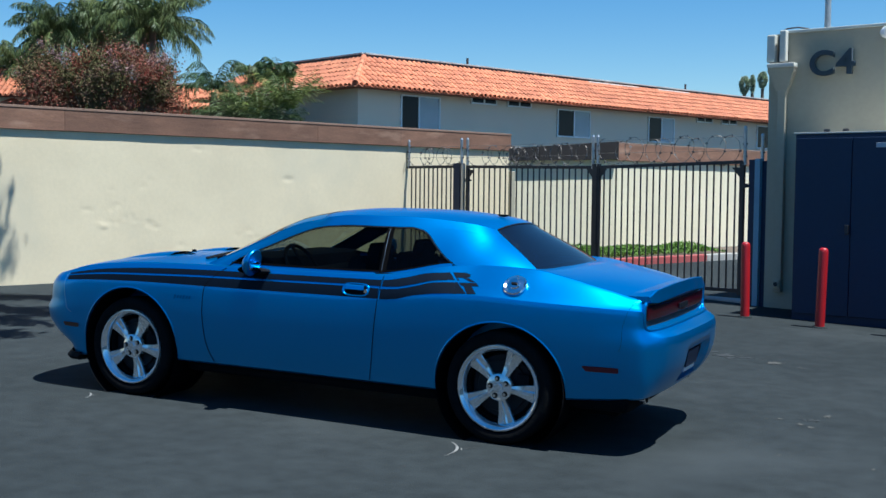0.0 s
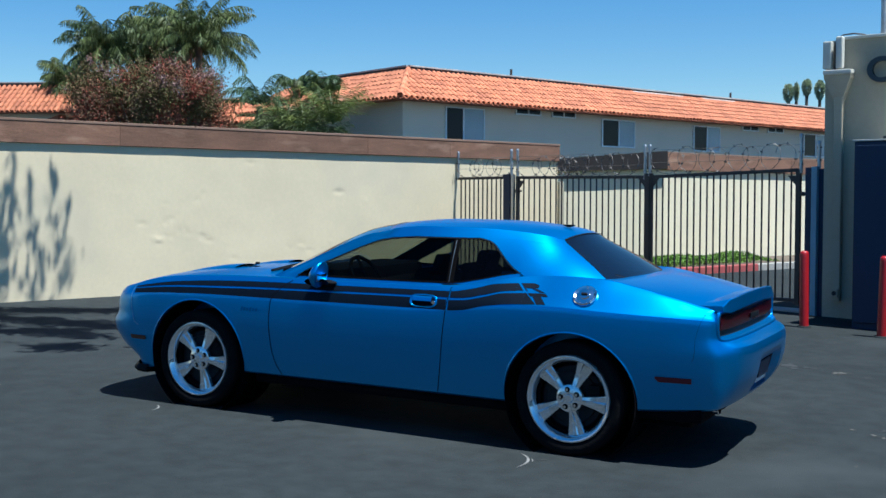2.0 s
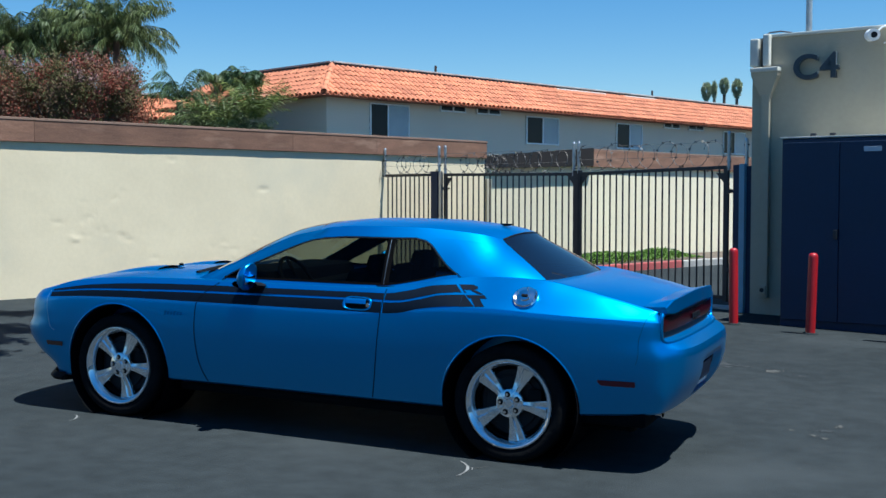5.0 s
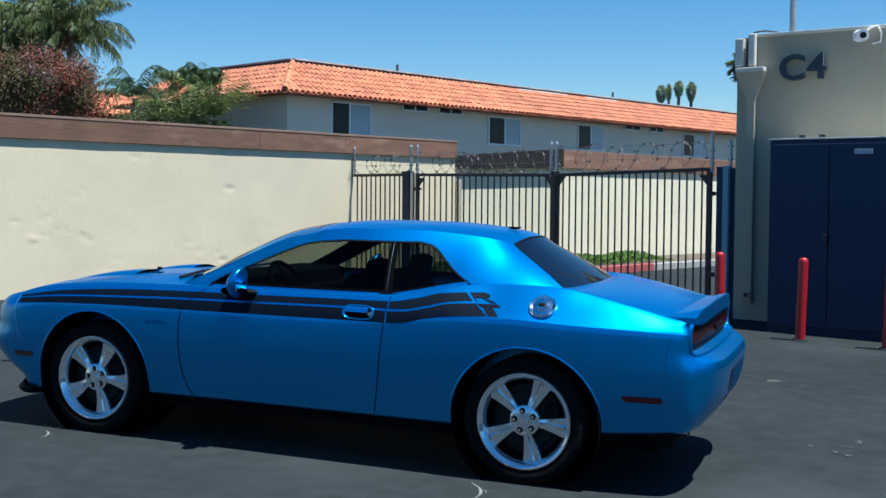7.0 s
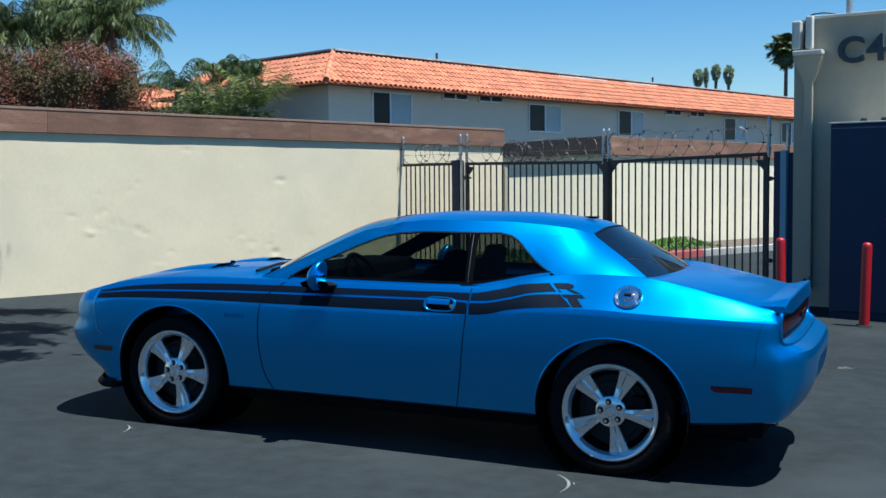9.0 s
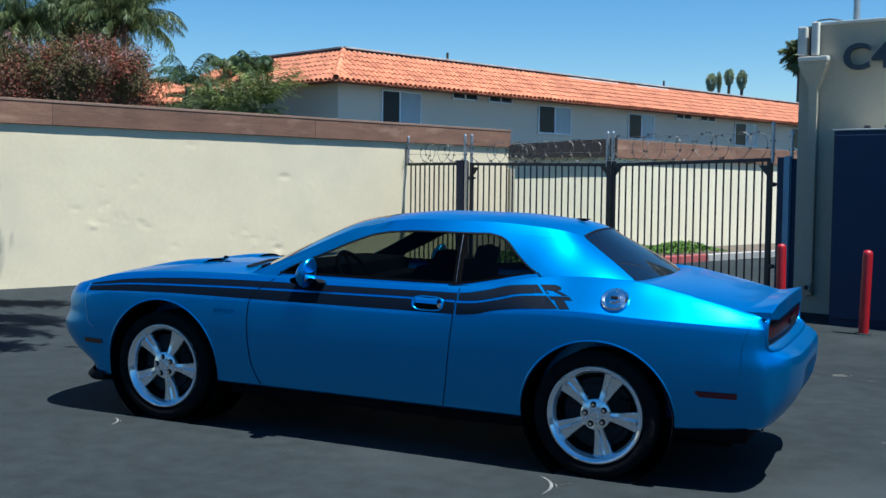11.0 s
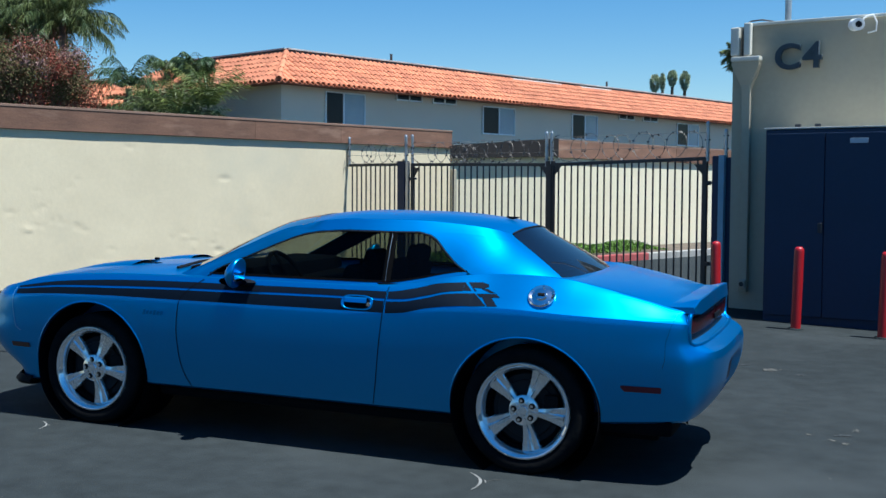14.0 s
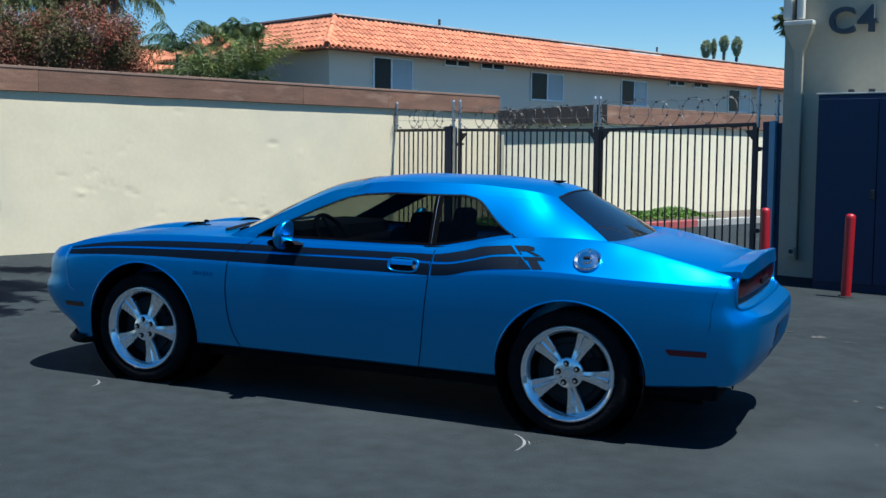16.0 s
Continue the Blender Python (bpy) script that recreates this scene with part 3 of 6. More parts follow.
# bollards
BOLL = None
for x, y, h in ((1.565, 7.36, 0.98), (2.548, 6.86, 0.98), (3.50, 6.55, 0.98)):
    if BOLL is None:
        BOLL = thing("bollard", "red painted round steel bollard on the asphalt", "bollard", "bollards by the store", at=pose(x, y, gz(x), -1.0, -0.8, 0))
        bm = bmesh.new()
        lathe(bm, [(0.0, 0.98), (0.028, 0.978), (0.047, 0.965), (0.055, 0.945), (0.057, 0.92), (0.057, -0.15)], 28)
        bmesh.ops.transform(bm, matrix=Matrix.Rotation(radians(90), 4, "X"), verts=bm.verts)
        bmesh.ops.recalc_face_normals(bm, faces=bm.faces)
        part("post", bm, RED, BOLL, smooth=True)
        bm = bmesh.new()
        bmesh.ops.create_cone(bm, cap_ends=True, segments=20, radius1=0.10, radius2=0.085, depth=0.03, matrix=Matrix.Translation((0, 0, 0.005)))
        part("footing", bm, ASPHALT, BOLL)
    else:
        copy_thing(BOLL, pose(x, y, gz(x), 0.8, 1.2, 30))

# concrete sill in the gateway
bm = boxed((2.2, 0.35, 0.08), frame2((0.55, 9.62, gz(0.5) - 0.022), gv), 0.01)
tagged(link("gate_sill", bm, CONCRETE), "pale concrete strip across the gateway", "pavement", kind="structure")

# pale scuffs on the asphalt, in a colour the painted wheel glints share
SCUFF_GLINT = shade("pale_scuff_and_glint", (0.14, 0.13, 0.11), (0.05, 0.052, 0.05), 14.0, 0.9, fine=0.5)
FAINT = shade("faint_scuff", (0.038, 0.042, 0.043), (0.022, 0.027, 0.029), 9.0, 0.9, fine=0.5)
for x, y, w, h, a, seed, mat in ((1.99, 3.87, 0.19, 0.22, 20, 1, FAINT), (2.22, 3.80, 0.16, 0.07, 10, 9, FAINT), (2.52, 3.64, 0.085, 0.10, 10, 2, SCUFF_GLINT), (2.79, 3.47, 0.045, 0.05, 35, 3, FAINT),
                                 (3.13, 0.82, 0.028, 0.05, 60, 4, SCUFF_GLINT), (3.28, 1.23, 0.03, 0.06, 5, 5, SCUFF_GLINT), (2.98, 0.94, 0.02, 0.035, 80, 6, SCUFF_GLINT), (3.21, 0.76, 0.03, 0.035, 40, 10, SCUFF_GLINT),
                                 (3.20, 1.02, 0.07, 0.06, 30, 11, FAINT), (3.71, -0.30, 0.02, 0.022, 0, 12, SCUFF_GLINT), (3.15, -0.23, 0.012, 0.016, 50, 13, SCUFF_GLINT), (1.40, 8.50, 0.22, 0.05, -20, 8, SCUFF_GLINT)):
    bm = bmesh.new()
    g = random.Random(seed)
    # worn through in many small crumbs
    for _ in range(26):
        q, t = abs(g.gauss(0, 0.5)), g.uniform(0, 6.283)
        cx, cy = w * q * math.cos(t), h * q * math.sin(t)
        r = (0.10 + 0.22 * g.random()) * min(w, h) * (1.2 if mat is SCUFF_GLINT else 1.0)
        ring_v = []
        for k in range(7):
            t = 2 * math.pi * k / 7
            f = g.uniform(0.5, 1.25)
            px, py = cx + r * f * math.cos(t), cy + r * f * math.sin(t)
            c, s_ = math.cos(radians(a)), math.sin(radians(a))
            X, Y = x + c * px - s_ * py, y + s_ * px + c * py
            ring_v.append(bm.verts.new((X, Y, gz(X) + 0.003 + 0.0004 * g.random())))
        bm.faces.new(ring_v)
    part("scuff_mark", bm, mat, ground)

# sunlight thrown down by the wheels, painted as pale curves beside them
CAUSTIC = shade("wheel_caustic", (0.24, 0.235, 0.225), (0.11, 0.11, 0.108), 9.0, 0.9)
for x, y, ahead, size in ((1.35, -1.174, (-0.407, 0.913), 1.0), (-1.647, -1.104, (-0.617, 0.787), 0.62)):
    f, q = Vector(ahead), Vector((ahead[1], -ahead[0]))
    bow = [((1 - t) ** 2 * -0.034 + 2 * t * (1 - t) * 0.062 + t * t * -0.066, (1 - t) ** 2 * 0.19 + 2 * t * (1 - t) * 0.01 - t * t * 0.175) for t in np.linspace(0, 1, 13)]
    for pts, wide, mat in ((bow, 0.018, CAUSTIC), (((0.028, 0.045), (0.034, 0.01), (0.030, -0.03)), 0.006, CAUSTIC), (((0.040, 0.01), (0.08, 0.03), (0.13, 0.06)), 0.006, SCUFF_GLINT)):
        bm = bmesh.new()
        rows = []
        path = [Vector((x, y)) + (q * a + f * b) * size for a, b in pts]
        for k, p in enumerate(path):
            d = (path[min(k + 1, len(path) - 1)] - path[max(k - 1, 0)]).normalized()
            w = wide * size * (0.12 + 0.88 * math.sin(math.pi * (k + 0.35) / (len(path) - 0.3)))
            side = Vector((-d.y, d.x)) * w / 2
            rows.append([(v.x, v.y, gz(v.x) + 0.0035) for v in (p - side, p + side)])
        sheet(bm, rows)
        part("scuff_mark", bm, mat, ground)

# ---- the car ----
PAINT = shade("metallic_blue_paint", (0.0005, 0.250, 0.66), (0.0005, 0.236, 0.63), 220.0, 0.355, metal=0.88, coat=0.25, space="obj", spec=0.6)
# a little white flake under the clear coat
t_ = PAINT.node_tree
flake, blend = t_.nodes.new("ShaderNodeBsdfGlossy"), t_.nodes.new("ShaderNodeMixShader")
flake.inputs["Color"].default_value, flake.inputs["Roughness"].default_value = (0.55, 0.93, 1.0, 1), 0.23
blend.inputs[0].default_value = 0.065
t_.links.new(t_.nodes["Principled BSDF"].outputs[0], blend.inputs[1])
t_.links.new(flake.outputs[0], blend.inputs[2])
t_.links.new(blend.outputs[0], t_.nodes["Material Output"].inputs[0])
STRIPE = shade("dark_grey_stripe_film", (0.003, 0.007, 0.015), None, 40.0, 0.50, space="obj", spec=0.12)
GAP = shade("black_gap", (0.003, 0.003, 0.004), None, 10.0, 0.8, space="obj", spec=0.08)
TRIM = shade("black_plastic_trim", (0.004, 0.004, 0.005), None, 30.0, 0.7, space="obj", fine=0.2, spec=0.15)
SEAL = shade("black_rubber_seal", (0.002, 0.002, 0.0025), None, 30.0, 0.8, space="obj", spec=0.02)
CABIN = shade("dark_cabin_cloth", (0.0028, 0.0028, 0.0034), (0.004, 0.004, 0.0046), 30.0, 0.85, space="obj", spec=0.04)
RUBBER = shade("tyre_rubber", (0.007, 0.007, 0.008), (0.011, 0.011, 0.011), 14.0, 0.9, space="obj", bump=0.2, spec=0.06)
POLISH = shade("polished_aluminium", (0.90, 0.89, 0.88), (0.84, 0.83, 0.82), 12.0, 0.08, metal=0.75, space="obj")
SATIN = shade("satin_silver_spoke", (0.93, 0.92, 0.90), (0.88, 0.87, 0.85), 12.0, 0.17, metal=0.78, space="obj", spec=0.8)
BARREL = shade("dark_wheel_barrel", (0.014, 0.016, 0.020), None, 12.0, 0.5, metal=0.6, space="obj")
CHROME = shade("chrome", (0.90, 0.90, 0.91), (0.86, 0.86, 0.87), 12.0, 0.12, metal=1.0, space="obj")
TAIL = shade("dark_red_lamp_lens", (0.032, 0.0007, 0.004), (0.022, 0.0006, 0.003), 25.0, 0.25, space="obj", spec=0.15)
MARKER = shade("dark_red_marker_lens", (0.11, 0.004, 0.014), None, 25.0, 0.3, space="obj")
TAILBLACK = shade("black_tail_panel", (0.030, 0.032, 0.034), None, 20.0, 0.4, space="obj")
GLASS = glass("tinted_side_glass", (0.36, 0.40, 0.345), ior=1.2)
GLASS_DARK = glass("dark_tinted_glass", (0.08, 0.09, 0.11), body=0.35, dark=(0.012, 0.015, 0.026), ior=1.6)
GLASS_QUARTER = glass("tinted_quarter_glass", (0.22, 0.25, 0.25), body=0.1, dark=(0.004, 0.005, 0.008), ior=1.22)
GLASS_CLEAR = glass("windscreen_glass", (0.50, 0.55, 0.52))

PLATE = shade("dark_blue_plate", (0.010, 0.035, 0.085), None, 20.0, 0.5, space="obj")
BADGE = shade("dark_chrome_badge", (0.003, 0.17, 0.43), None, 20.0, 0.45, metal=0.7, space="obj")
BEAD = shade("dull_bright_bead", (0.04, 0.06, 0.085), None, 20.0, 0.35, metal=0.7, space="obj")
SEAM_GLINT = shade("seam_highlight", (0.20, 0.50, 0.78), None, 20.0, 0.3, metal=0.5, space="obj")
WB = 1.473
half_w = curve((-2.44, 0.93), (-1.9, 0.945), (-1.45, 0.955), (-0.8, 0.948), (0.0, 0.945), (0.8, 0.95), (1.45, 0.962), (1.8, 0.948), (2.1, 0.912), (2.3, 0.878), (2.46, 0.845))
shoulder = curve((-2.44, 0.80), (-2.3, 0.845), (-2.09, 0.893), (-1.92, 0.935), (-1.69, 0.970), (-1.25, 0.998), (-0.6, 1.012), (0.2, 1.018), (0.6, 1.026),
                 (0.83, 1.055), (1.03, 1.095), (1.2, 1.115), (1.45, 1.122), (1.68, 1.115), (1.86, 1.085), (2.16, 1.022), (2.30, 0.988), (2.46, 0.960))
crown = curve((-2.44, 0.80), (-2.3, 0.875), (-2.1, 0.935), (-1.76, 0.995), (-1.4, 1.030), (-1.0, 1.040), (-0.9, 1.02), (-0.7, 0.97), (-0.3, 0.95), (1.3, 0.95),
              (1.55, 1.02), (1.70, 1.108), (1.9, 1.092), (2.2, 1.050), (2.36, 1.018), (2.46, 0.970))
crease = curve((-2.44, 0.72), (-2.1, 0.81), (-1.8, 0.85), (-1.2, 0.865), (-0.4, 0.868), (0.4, 0.872), (0.75, 0.90), (1.08, 0.932), (1.41, 0.937), (1.73, 0.925), (2.12, 0.914), (2.46, 0.90))
under = curve((-2.44, 0.30), (-2.2, 0.26), (-1.9, 0.25), (-1.85, 0.26), (-0.95, 0.295), (1.06, 0.300), (1.9, 0.325), (2.2, 0.345), (2.46, 0.37))
rear_x = curve((0.30, -0.04), (0.37, 0.0), (0.43, 0.05), (0.52, 0.095), (0.62, 0.115), (0.70, 0.118), (0.745, 0.105), (0.765, 0.075), (0.785, 0.015), (0.805, -0.035),
               (0.95, -0.032), (0.962, -0.004), (0.98, 0.0), (1.2, 0.0))
front_x = curve((0.24, 0.20), (0.32, 0.17), (0.40, 0.055), (0.47, -0.012), (0.53, -0.052), (0.585, -0.060), (0.62, -0.042), (0.66, -0.022), (0.74, -0.018), (0.80, -0.008), (0.86, 0.02), (1.0, 0.12))


tumble = curve((-2.44, 0.935), (-1.0, 0.935), (0.55, 0.932), (0.95, 0.882), (1.3, 0.81), (1.75, 0.818), (2.1, 0.857), (2.3, 0.867), (2.46, 0.862))


def plan(x):
    w = half_w(x)
    if x < -1.85:
        u = min(1.0, (-1.85 - x) / 0.59)
        w *= max(0.0, 1 - u ** 4) ** (1 / 2.5)
    if x > 1.9:
        u = min(1.0, (x - 1.9) / 0.56)
        w *= max(0.0, 1 - u ** 22) ** (1 / 2.4)
    return w


def ring(x):
    """Half cross-section of the lower body at x: (y, z) from under the floor up the flank to the middle of the deck."""
    w, zs, zc, b = plan(x), shoulder(x), crown(x), under(x)
    zl = min(crease(x), zs - 0.045)
    k = zl - b
    side = [(0.0, b), (0.5, b), (0.85, b), (0.940, b + 0.002), (0.957, b + 0.014), (0.968, b + 0.07), (0.982, b + 0.28 * k), (0.994, b + 0.50 * k), (0.9995, b + 0.68 * k),
            (1.0, b + 0.80 * k), (0.9985, zl - 0.035), (0.9965, zl - 0.012), (0.9925, zl + 0.004)]
    table = curve(*[((z - b) / k, f) for f, z in side[4:11]])
    side = side[:5] + [(table(g), b + g * k) for g in (0.07, 0.13, 0.20, 0.28, 0.36, 0.43, 0.50, 0.56, 0.62, 0.67, 0.71, 0.745, 0.775, 0.80, 0.83, 0.87)] + side[10:]
    tf = tumble(x)
    pw = 1.5 - 0.5 * smooth01(0.6, 1.4, x)
    side += [(0.9925 - (0.9925 - tf) * q ** pw, zl + (zs - zl) * q * (1 - 0.06 * q ** 4)) for q in (0.15, 0.3, 0.5, 0.62, 0.74, 0.86, 1.0)]
    side += [(tf - 0.012, zs - 0.002), (tf - 0.03, zs)]
    out = [(-w * f, z) for f, z in side]
    for q in (0.97, 0.90, 0.76, 0.58, 0.38, 0.19, 0.0):
        f = q * (tf - 0.03)
        out.append((-w * f, zc + (zs - zc) * q ** 2.6))
    return out


def warp(x, y, z):
    """The nose and tail bulge with height."""
    if x > 1.95:
        d = rear_x(z)
        c = smooth01(0.70, 0.83, abs(y))
        if d > 0:
            d *= 1 - 0.35 * smooth01(0.45, 0.92, abs(y))
        d = d * (1 - c) + c * 0.045 * smooth01(0.82, 0.68, z) * smooth01(0.28, 0.5, z)
        if 0.40 < z < 0.66:
            d -= 0.045 * smooth01(0.33, 0.27, abs(y)) * smooth01(0.41, 0.45, z) * smooth01(0.65, 0.61, z)
        return x + d * smooth01(2.05, 2.40, x)
    if x < -1.8:
        return x + front_x(z) * smooth01(-1.85, -2.30, x)
    return x


def flank(x, z, out=0.0):
    """A point of the car's left flank at x and z, lifted by out."""
    r = ring(x)[4:31]
    zs_, ys_ = [p[1] for p in r], [p[0] for p in r]
    y = float(np.interp(z, zs_, ys_))
    return (warp(x, y, z), y - out, z)


car = thing("car", "blue metallic two-door coupe with dark side stripes parked on asphalt", "car", at=pose(0, 0, 0, 0, 1.235, 0))

stations = ([-1.75 - 0.69 * math.sin(math.pi / 2 * k / 14) for k in range(14, 0, -1)] + list(np.linspace(-1.75, 2.0, 64)) + [2.0 + 0.46 * math.sin(math.pi / 2 * k / 40) for k in range(1, 41)])
bm = bmesh.new()
loop = []
for x in stations:
    half = [(warp(x, y, z), y, z) for y, z in ring(x)]
    row = [bm.verts.new(p) for p in half] + [bm.verts.new((p[0], -p[1], p[2])) for p in half[-2:0:-1]]
    loop.append(row)
for a, b in zip(loop, loop[1:]):
    n = len(a)
    for k in range(n):
        bm.faces.new((a[k], b[k], b[(k + 1) % n], a[(k + 1) % n]))
bmesh.ops.remove_doubles(bm, verts=bm.verts, dist=0.0004)
bm.faces.ensure_lookup_table()
bmesh.ops.holes_fill(bm, edges=[e for e in bm.edges if e.is_boundary], sides=0)
bmesh.ops.recalc_face_normals(bm, faces=bm.faces)
solid = bpy.data.meshes.new("solid")
bm.to_mesh(solid)
bm.free()
tmp = bpy.data.objects.new("tmp", solid)
scene.collection.objects.link(tmp)
cutters = []
ARCH = ((-1.432, 0.370, 0.430, 0.434), (1.513, 0.358, 0.441, 0.424))
for cx, cz, rx, rz in ARCH:
    for sgn in (-1, 1):
        cb = bmesh.new()
        lathe(cb, [(1.0, -0.25), (1.0, 0.30)], 72)
        bmesh.ops.holes_fill(cb, edges=[e for e in cb.edges if e.is_boundary], sides=0)
        bmesh.ops.transform(cb, matrix=Matrix.Translation((cx, sgn * 0.92, cz)) @ Matrix.Diagonal((rx, 1, rz, 1)), verts=cb.verts)
        # splay the opening towards the sill
        for v in cb.verts:
            if v.co.z < cz - 0.02:
                v.co.x = cx + (v.co.x - cx) * 1.0 if v.co.z > cz - 0.2 else cx + math.copysign(rx * (1.0 if cx > 0 else 1.02), v.co.x - cx)
        bmesh.ops.recalc_face_normals(cb, faces=cb.faces)
        me = bpy.data.meshes.new("cut")
        cb.to_mesh(me)
        cb.free()
        co = bpy.data.objects.new("cut", me)
        scene.collection.objects.link(co)
        cutters.append(co)
        mod = tmp.modifiers.new("cut", "BOOLEAN")
        mod.operation, mod.object, mod.solver = "DIFFERENCE", co, "EXACT"
bpy.context.view_layer.update()
body_mesh = bpy.data.meshes.new_from_object(tmp.evaluated_get(bpy.context.evaluated_depsgraph_get()))
for o in [tmp] + cutters:
    bpy.data.objects.remove(o)
body_mesh.materials.clear()
body_mesh.materials.append(PAINT)
body_mesh.polygons.foreach_set("use_smooth", [True] * len(body_mesh.polygons))
body_mesh.set_sharp_from_angle(angle=radians(22))
body = new("body", body_mesh)
body.parent = car


def both(name, make, mat, label="", smooth=True, sharp=40, parent=None):
    """A part for the left side and its mirror image for the right."""
    for sgn in (1, -1):
        bm = bmesh.new()
        make(bm)
        if sgn < 0:
            for v in bm.verts:
                v.co.y = -v.co.y
            bmesh.ops.reverse_faces(bm, faces=bm.faces)
        ob = part(name, bm, mat, parent or car, label, smooth, sharp)
    return ob


def ribbon(x0, x1, top, bottom, out=0.0022, n=48, rows=4):
    def make(bm):
        xs = np.linspace(x0, x1, n)
        sheet(bm, [[flank(x, bottom(x) + (top(x) - bottom(x)) * k / rows, out) for k in range(rows + 1)] for x in xs])
    return make


# arch lips
for cx, cz, rx, rz in ARCH:
    def lip(bm, cx=cx, cz=cz, rx=rx, rz=rz):
        rows = []
        for k in range(41):
            a = radians(4 + 172 * k / 40)
            row = []
            for f, o in ((1.0, -0.012), (0.997, 0.002), (1.008, 0.0038), (1.022, 0.001)):
                x, z = cx + rx * f * math.cos(a), cz + rz * f * math.sin(a)
                p = flank(x, z)
                row.append((p[0], p[1] - o, z))
            rows.append(row)
        sheet(bm, rows)
    both("arch_lip", lip, PAINT)

    def well(bm, cx=cx, cz=cz, rx=rx, rz=rz):
        lathe(bm, [(0.02, 0.30), (0.995, 0.29), (0.995, -0.128)], 40)
        bmesh.ops.transform(bm, matrix=Matrix.Translation((cx, -0.80, cz)) @ Matrix.Diagonal((rx - 0.003, 1, rz - 0.003, 1)), verts=bm.verts)
    both("wheel_well", well, GAP, smooth=False)

# black sill under the doors and aprons
both("sill", lambda bm: box(bm, (2.02, 0.14, 0.08), Matrix.Translation((0.05, -0.775, 0.262)), 0.03), GAP, "black lower sill")
part("floor_pan", boxed((4.3, 1.5, 0.08), Matrix.Translation((0.1, 0, 0.27)), 0.02), GAP, car)
both("rear_apron", lambda bm: box(bm, (0.44, 0.80, 0.10), Matrix.Translation((2.12, -0.44, 0.325)), 0.03), GAP)


def chin(bm):
    rows = []
    for k in range(25):
        f = k / 24
        x = -1.90 - 0.53 * math.sin(f * math.pi / 2)
        w = plan(x) * 0.97
        rows.append([(warp(x, -w, 0.30) - 0.01, -w, 0.275), (warp(x, -w, 0.30) - 0.045, -w - 0.01, 0.235), (warp(x, -w, 0.30) - 0.03, -w, 0.215), (warp(x, -w, 0.3) + 0.10, -w * 0.8, 0.225)])
    sheet(bm, rows)


both("chin_spoiler", chin, TRIM, "black chin spoiler")

# stripes along the flank
s_top = curve((-2.05, 0.873), (-1.66, 0.929), (-1.22, 0.959), (-0.8, 0.971), (-0.2, 0.979), (0.55, 0.990), (0.66, 0.992), (0.83, 1.020), (0.967, 1.054), (1.13, 1.068))
s_mt = curve((-2.05, 0.863), (-1.66, 0.902), (-1.22, 0.920), (-0.8, 0.932), (-0.2, 0.941), (0.55, 0.951), (0.66, 0.951), (0.76, 0.955), (0.90, 0.982), (1.04, 1.014), (1.18, 1.024))
s_mb = curve((-2.05, 0.855), (-1.66, 0.890), (-1.22, 0.907), (-0.8, 0.919), (-0.2, 0.928), (0.55, 0.938), (0.66, 0.936), (0.76, 0.941), (0.90, 0.968), (1.04, 1.001), (1.20, 1.011))
s_bot = curve((-2.05, 0.823), (-1.66, 0.846), (-1.22, 0.857), (-0.8, 0.858), (-0.2, 0.862), (0.55, 0.868), (0.66, 0.868), (0.77, 0.877), (0.907, 0.910), (1.08, 0.935), (1.26, 0.947))
for a, b in ((-2.04, 0.652), (0.665, 1.12)):
    both("stripe", ribbon(a, b, s_top, s_mt), STRIPE)
for a, b in ((-2.04, 0.645), (0.66, 1.185)):
    both("stripe", ribbon(a, b, s_mb, s_bot), STRIPE)


def decal(*outline):
    def make(bm):
        vs = [bm.verts.new(flank(x, z, 0.0026)) for x, z in outline]
        bm.faces.new(vs)
        bmesh.ops.triangulate(bm, faces=bm.faces)
    return make


# slanted block shapes closing the stripes
for pts in (((1.1203, 1.068), (1.172, 1.0235), (1.1203, 1.0235)),
            ((1.1853, 1.0102), (1.196, 1.011), (1.282, 0.948), (1.1853, 0.9415)),
            ((1.140, 1.068), (1.225, 1.071), (1.262, 1.062), (1.268, 1.048), (1.245, 1.040), (1.178, 1.040), (1.205, 1.023), (1.192, 1.023)),
            ((1.225, 1.038), (1.262, 1.038), (1.318, 1.018), (1.285, 1.018)),
            ((1.205, 1.010), (1.325, 1.014), (1.350, 0.996), (1.230, 0.993)),
            ((1.245, 0.993), (1.300, 0.995), (1.350, 0.950), (1.290, 0.947))):
    both("stripe_block", decal(*pts), STRIPE, smooth=False)


# shut lines
def seam(pts, width=0.0045):
    def make(bm):
        rows = []
        for k, (x, z) in enumerate(pts):
            a, b = Vector(pts[max(0, k - 1)]), Vector(pts[min(len(pts) - 1, k + 1)])
            d = (b - a).normalized() * width / 2
            rows.append([flank(x - d.y, z + d.x, 0.0030), flank(x + d.y, z - d.x, 0.0030)])
        sheet(bm, rows)
    return make


def chain(*pts, n=8):
    ts = np.linspace(0, len(pts) - 1, (len(pts) - 1) * n + 1)
    cx, cz = curve(*[(k, p[0]) for k, p in enumerate(pts)]), curve(*[(k, p[1]) for k, p in enumerate(pts)])
    return [(cx(t), cz(t)) for t in ts]


both("shut_line", seam(chain((-0.60, 0.995), (-0.69, 0.93), (-0.757, 0.836), (-0.770, 0.674), (-0.752, 0.495), (-0.720, 0.389), (-0.675, 0.312))), GAP)
both("shut_line", seam(chain((0.660, 1.018), (0.649, 0.896), (0.630, 0.728), (0.604, 0.458), (0.583, 0.315))), GAP)
# front seam, with the highlight along its edge painted in
both("shut_line", seam(chain((-2.06, 0.872), (-2.06, 0.78), (-2.045, 0.68), (-2.02, 0.61), (-1.98, 0.58)), 0.006), SEAM_GLINT)
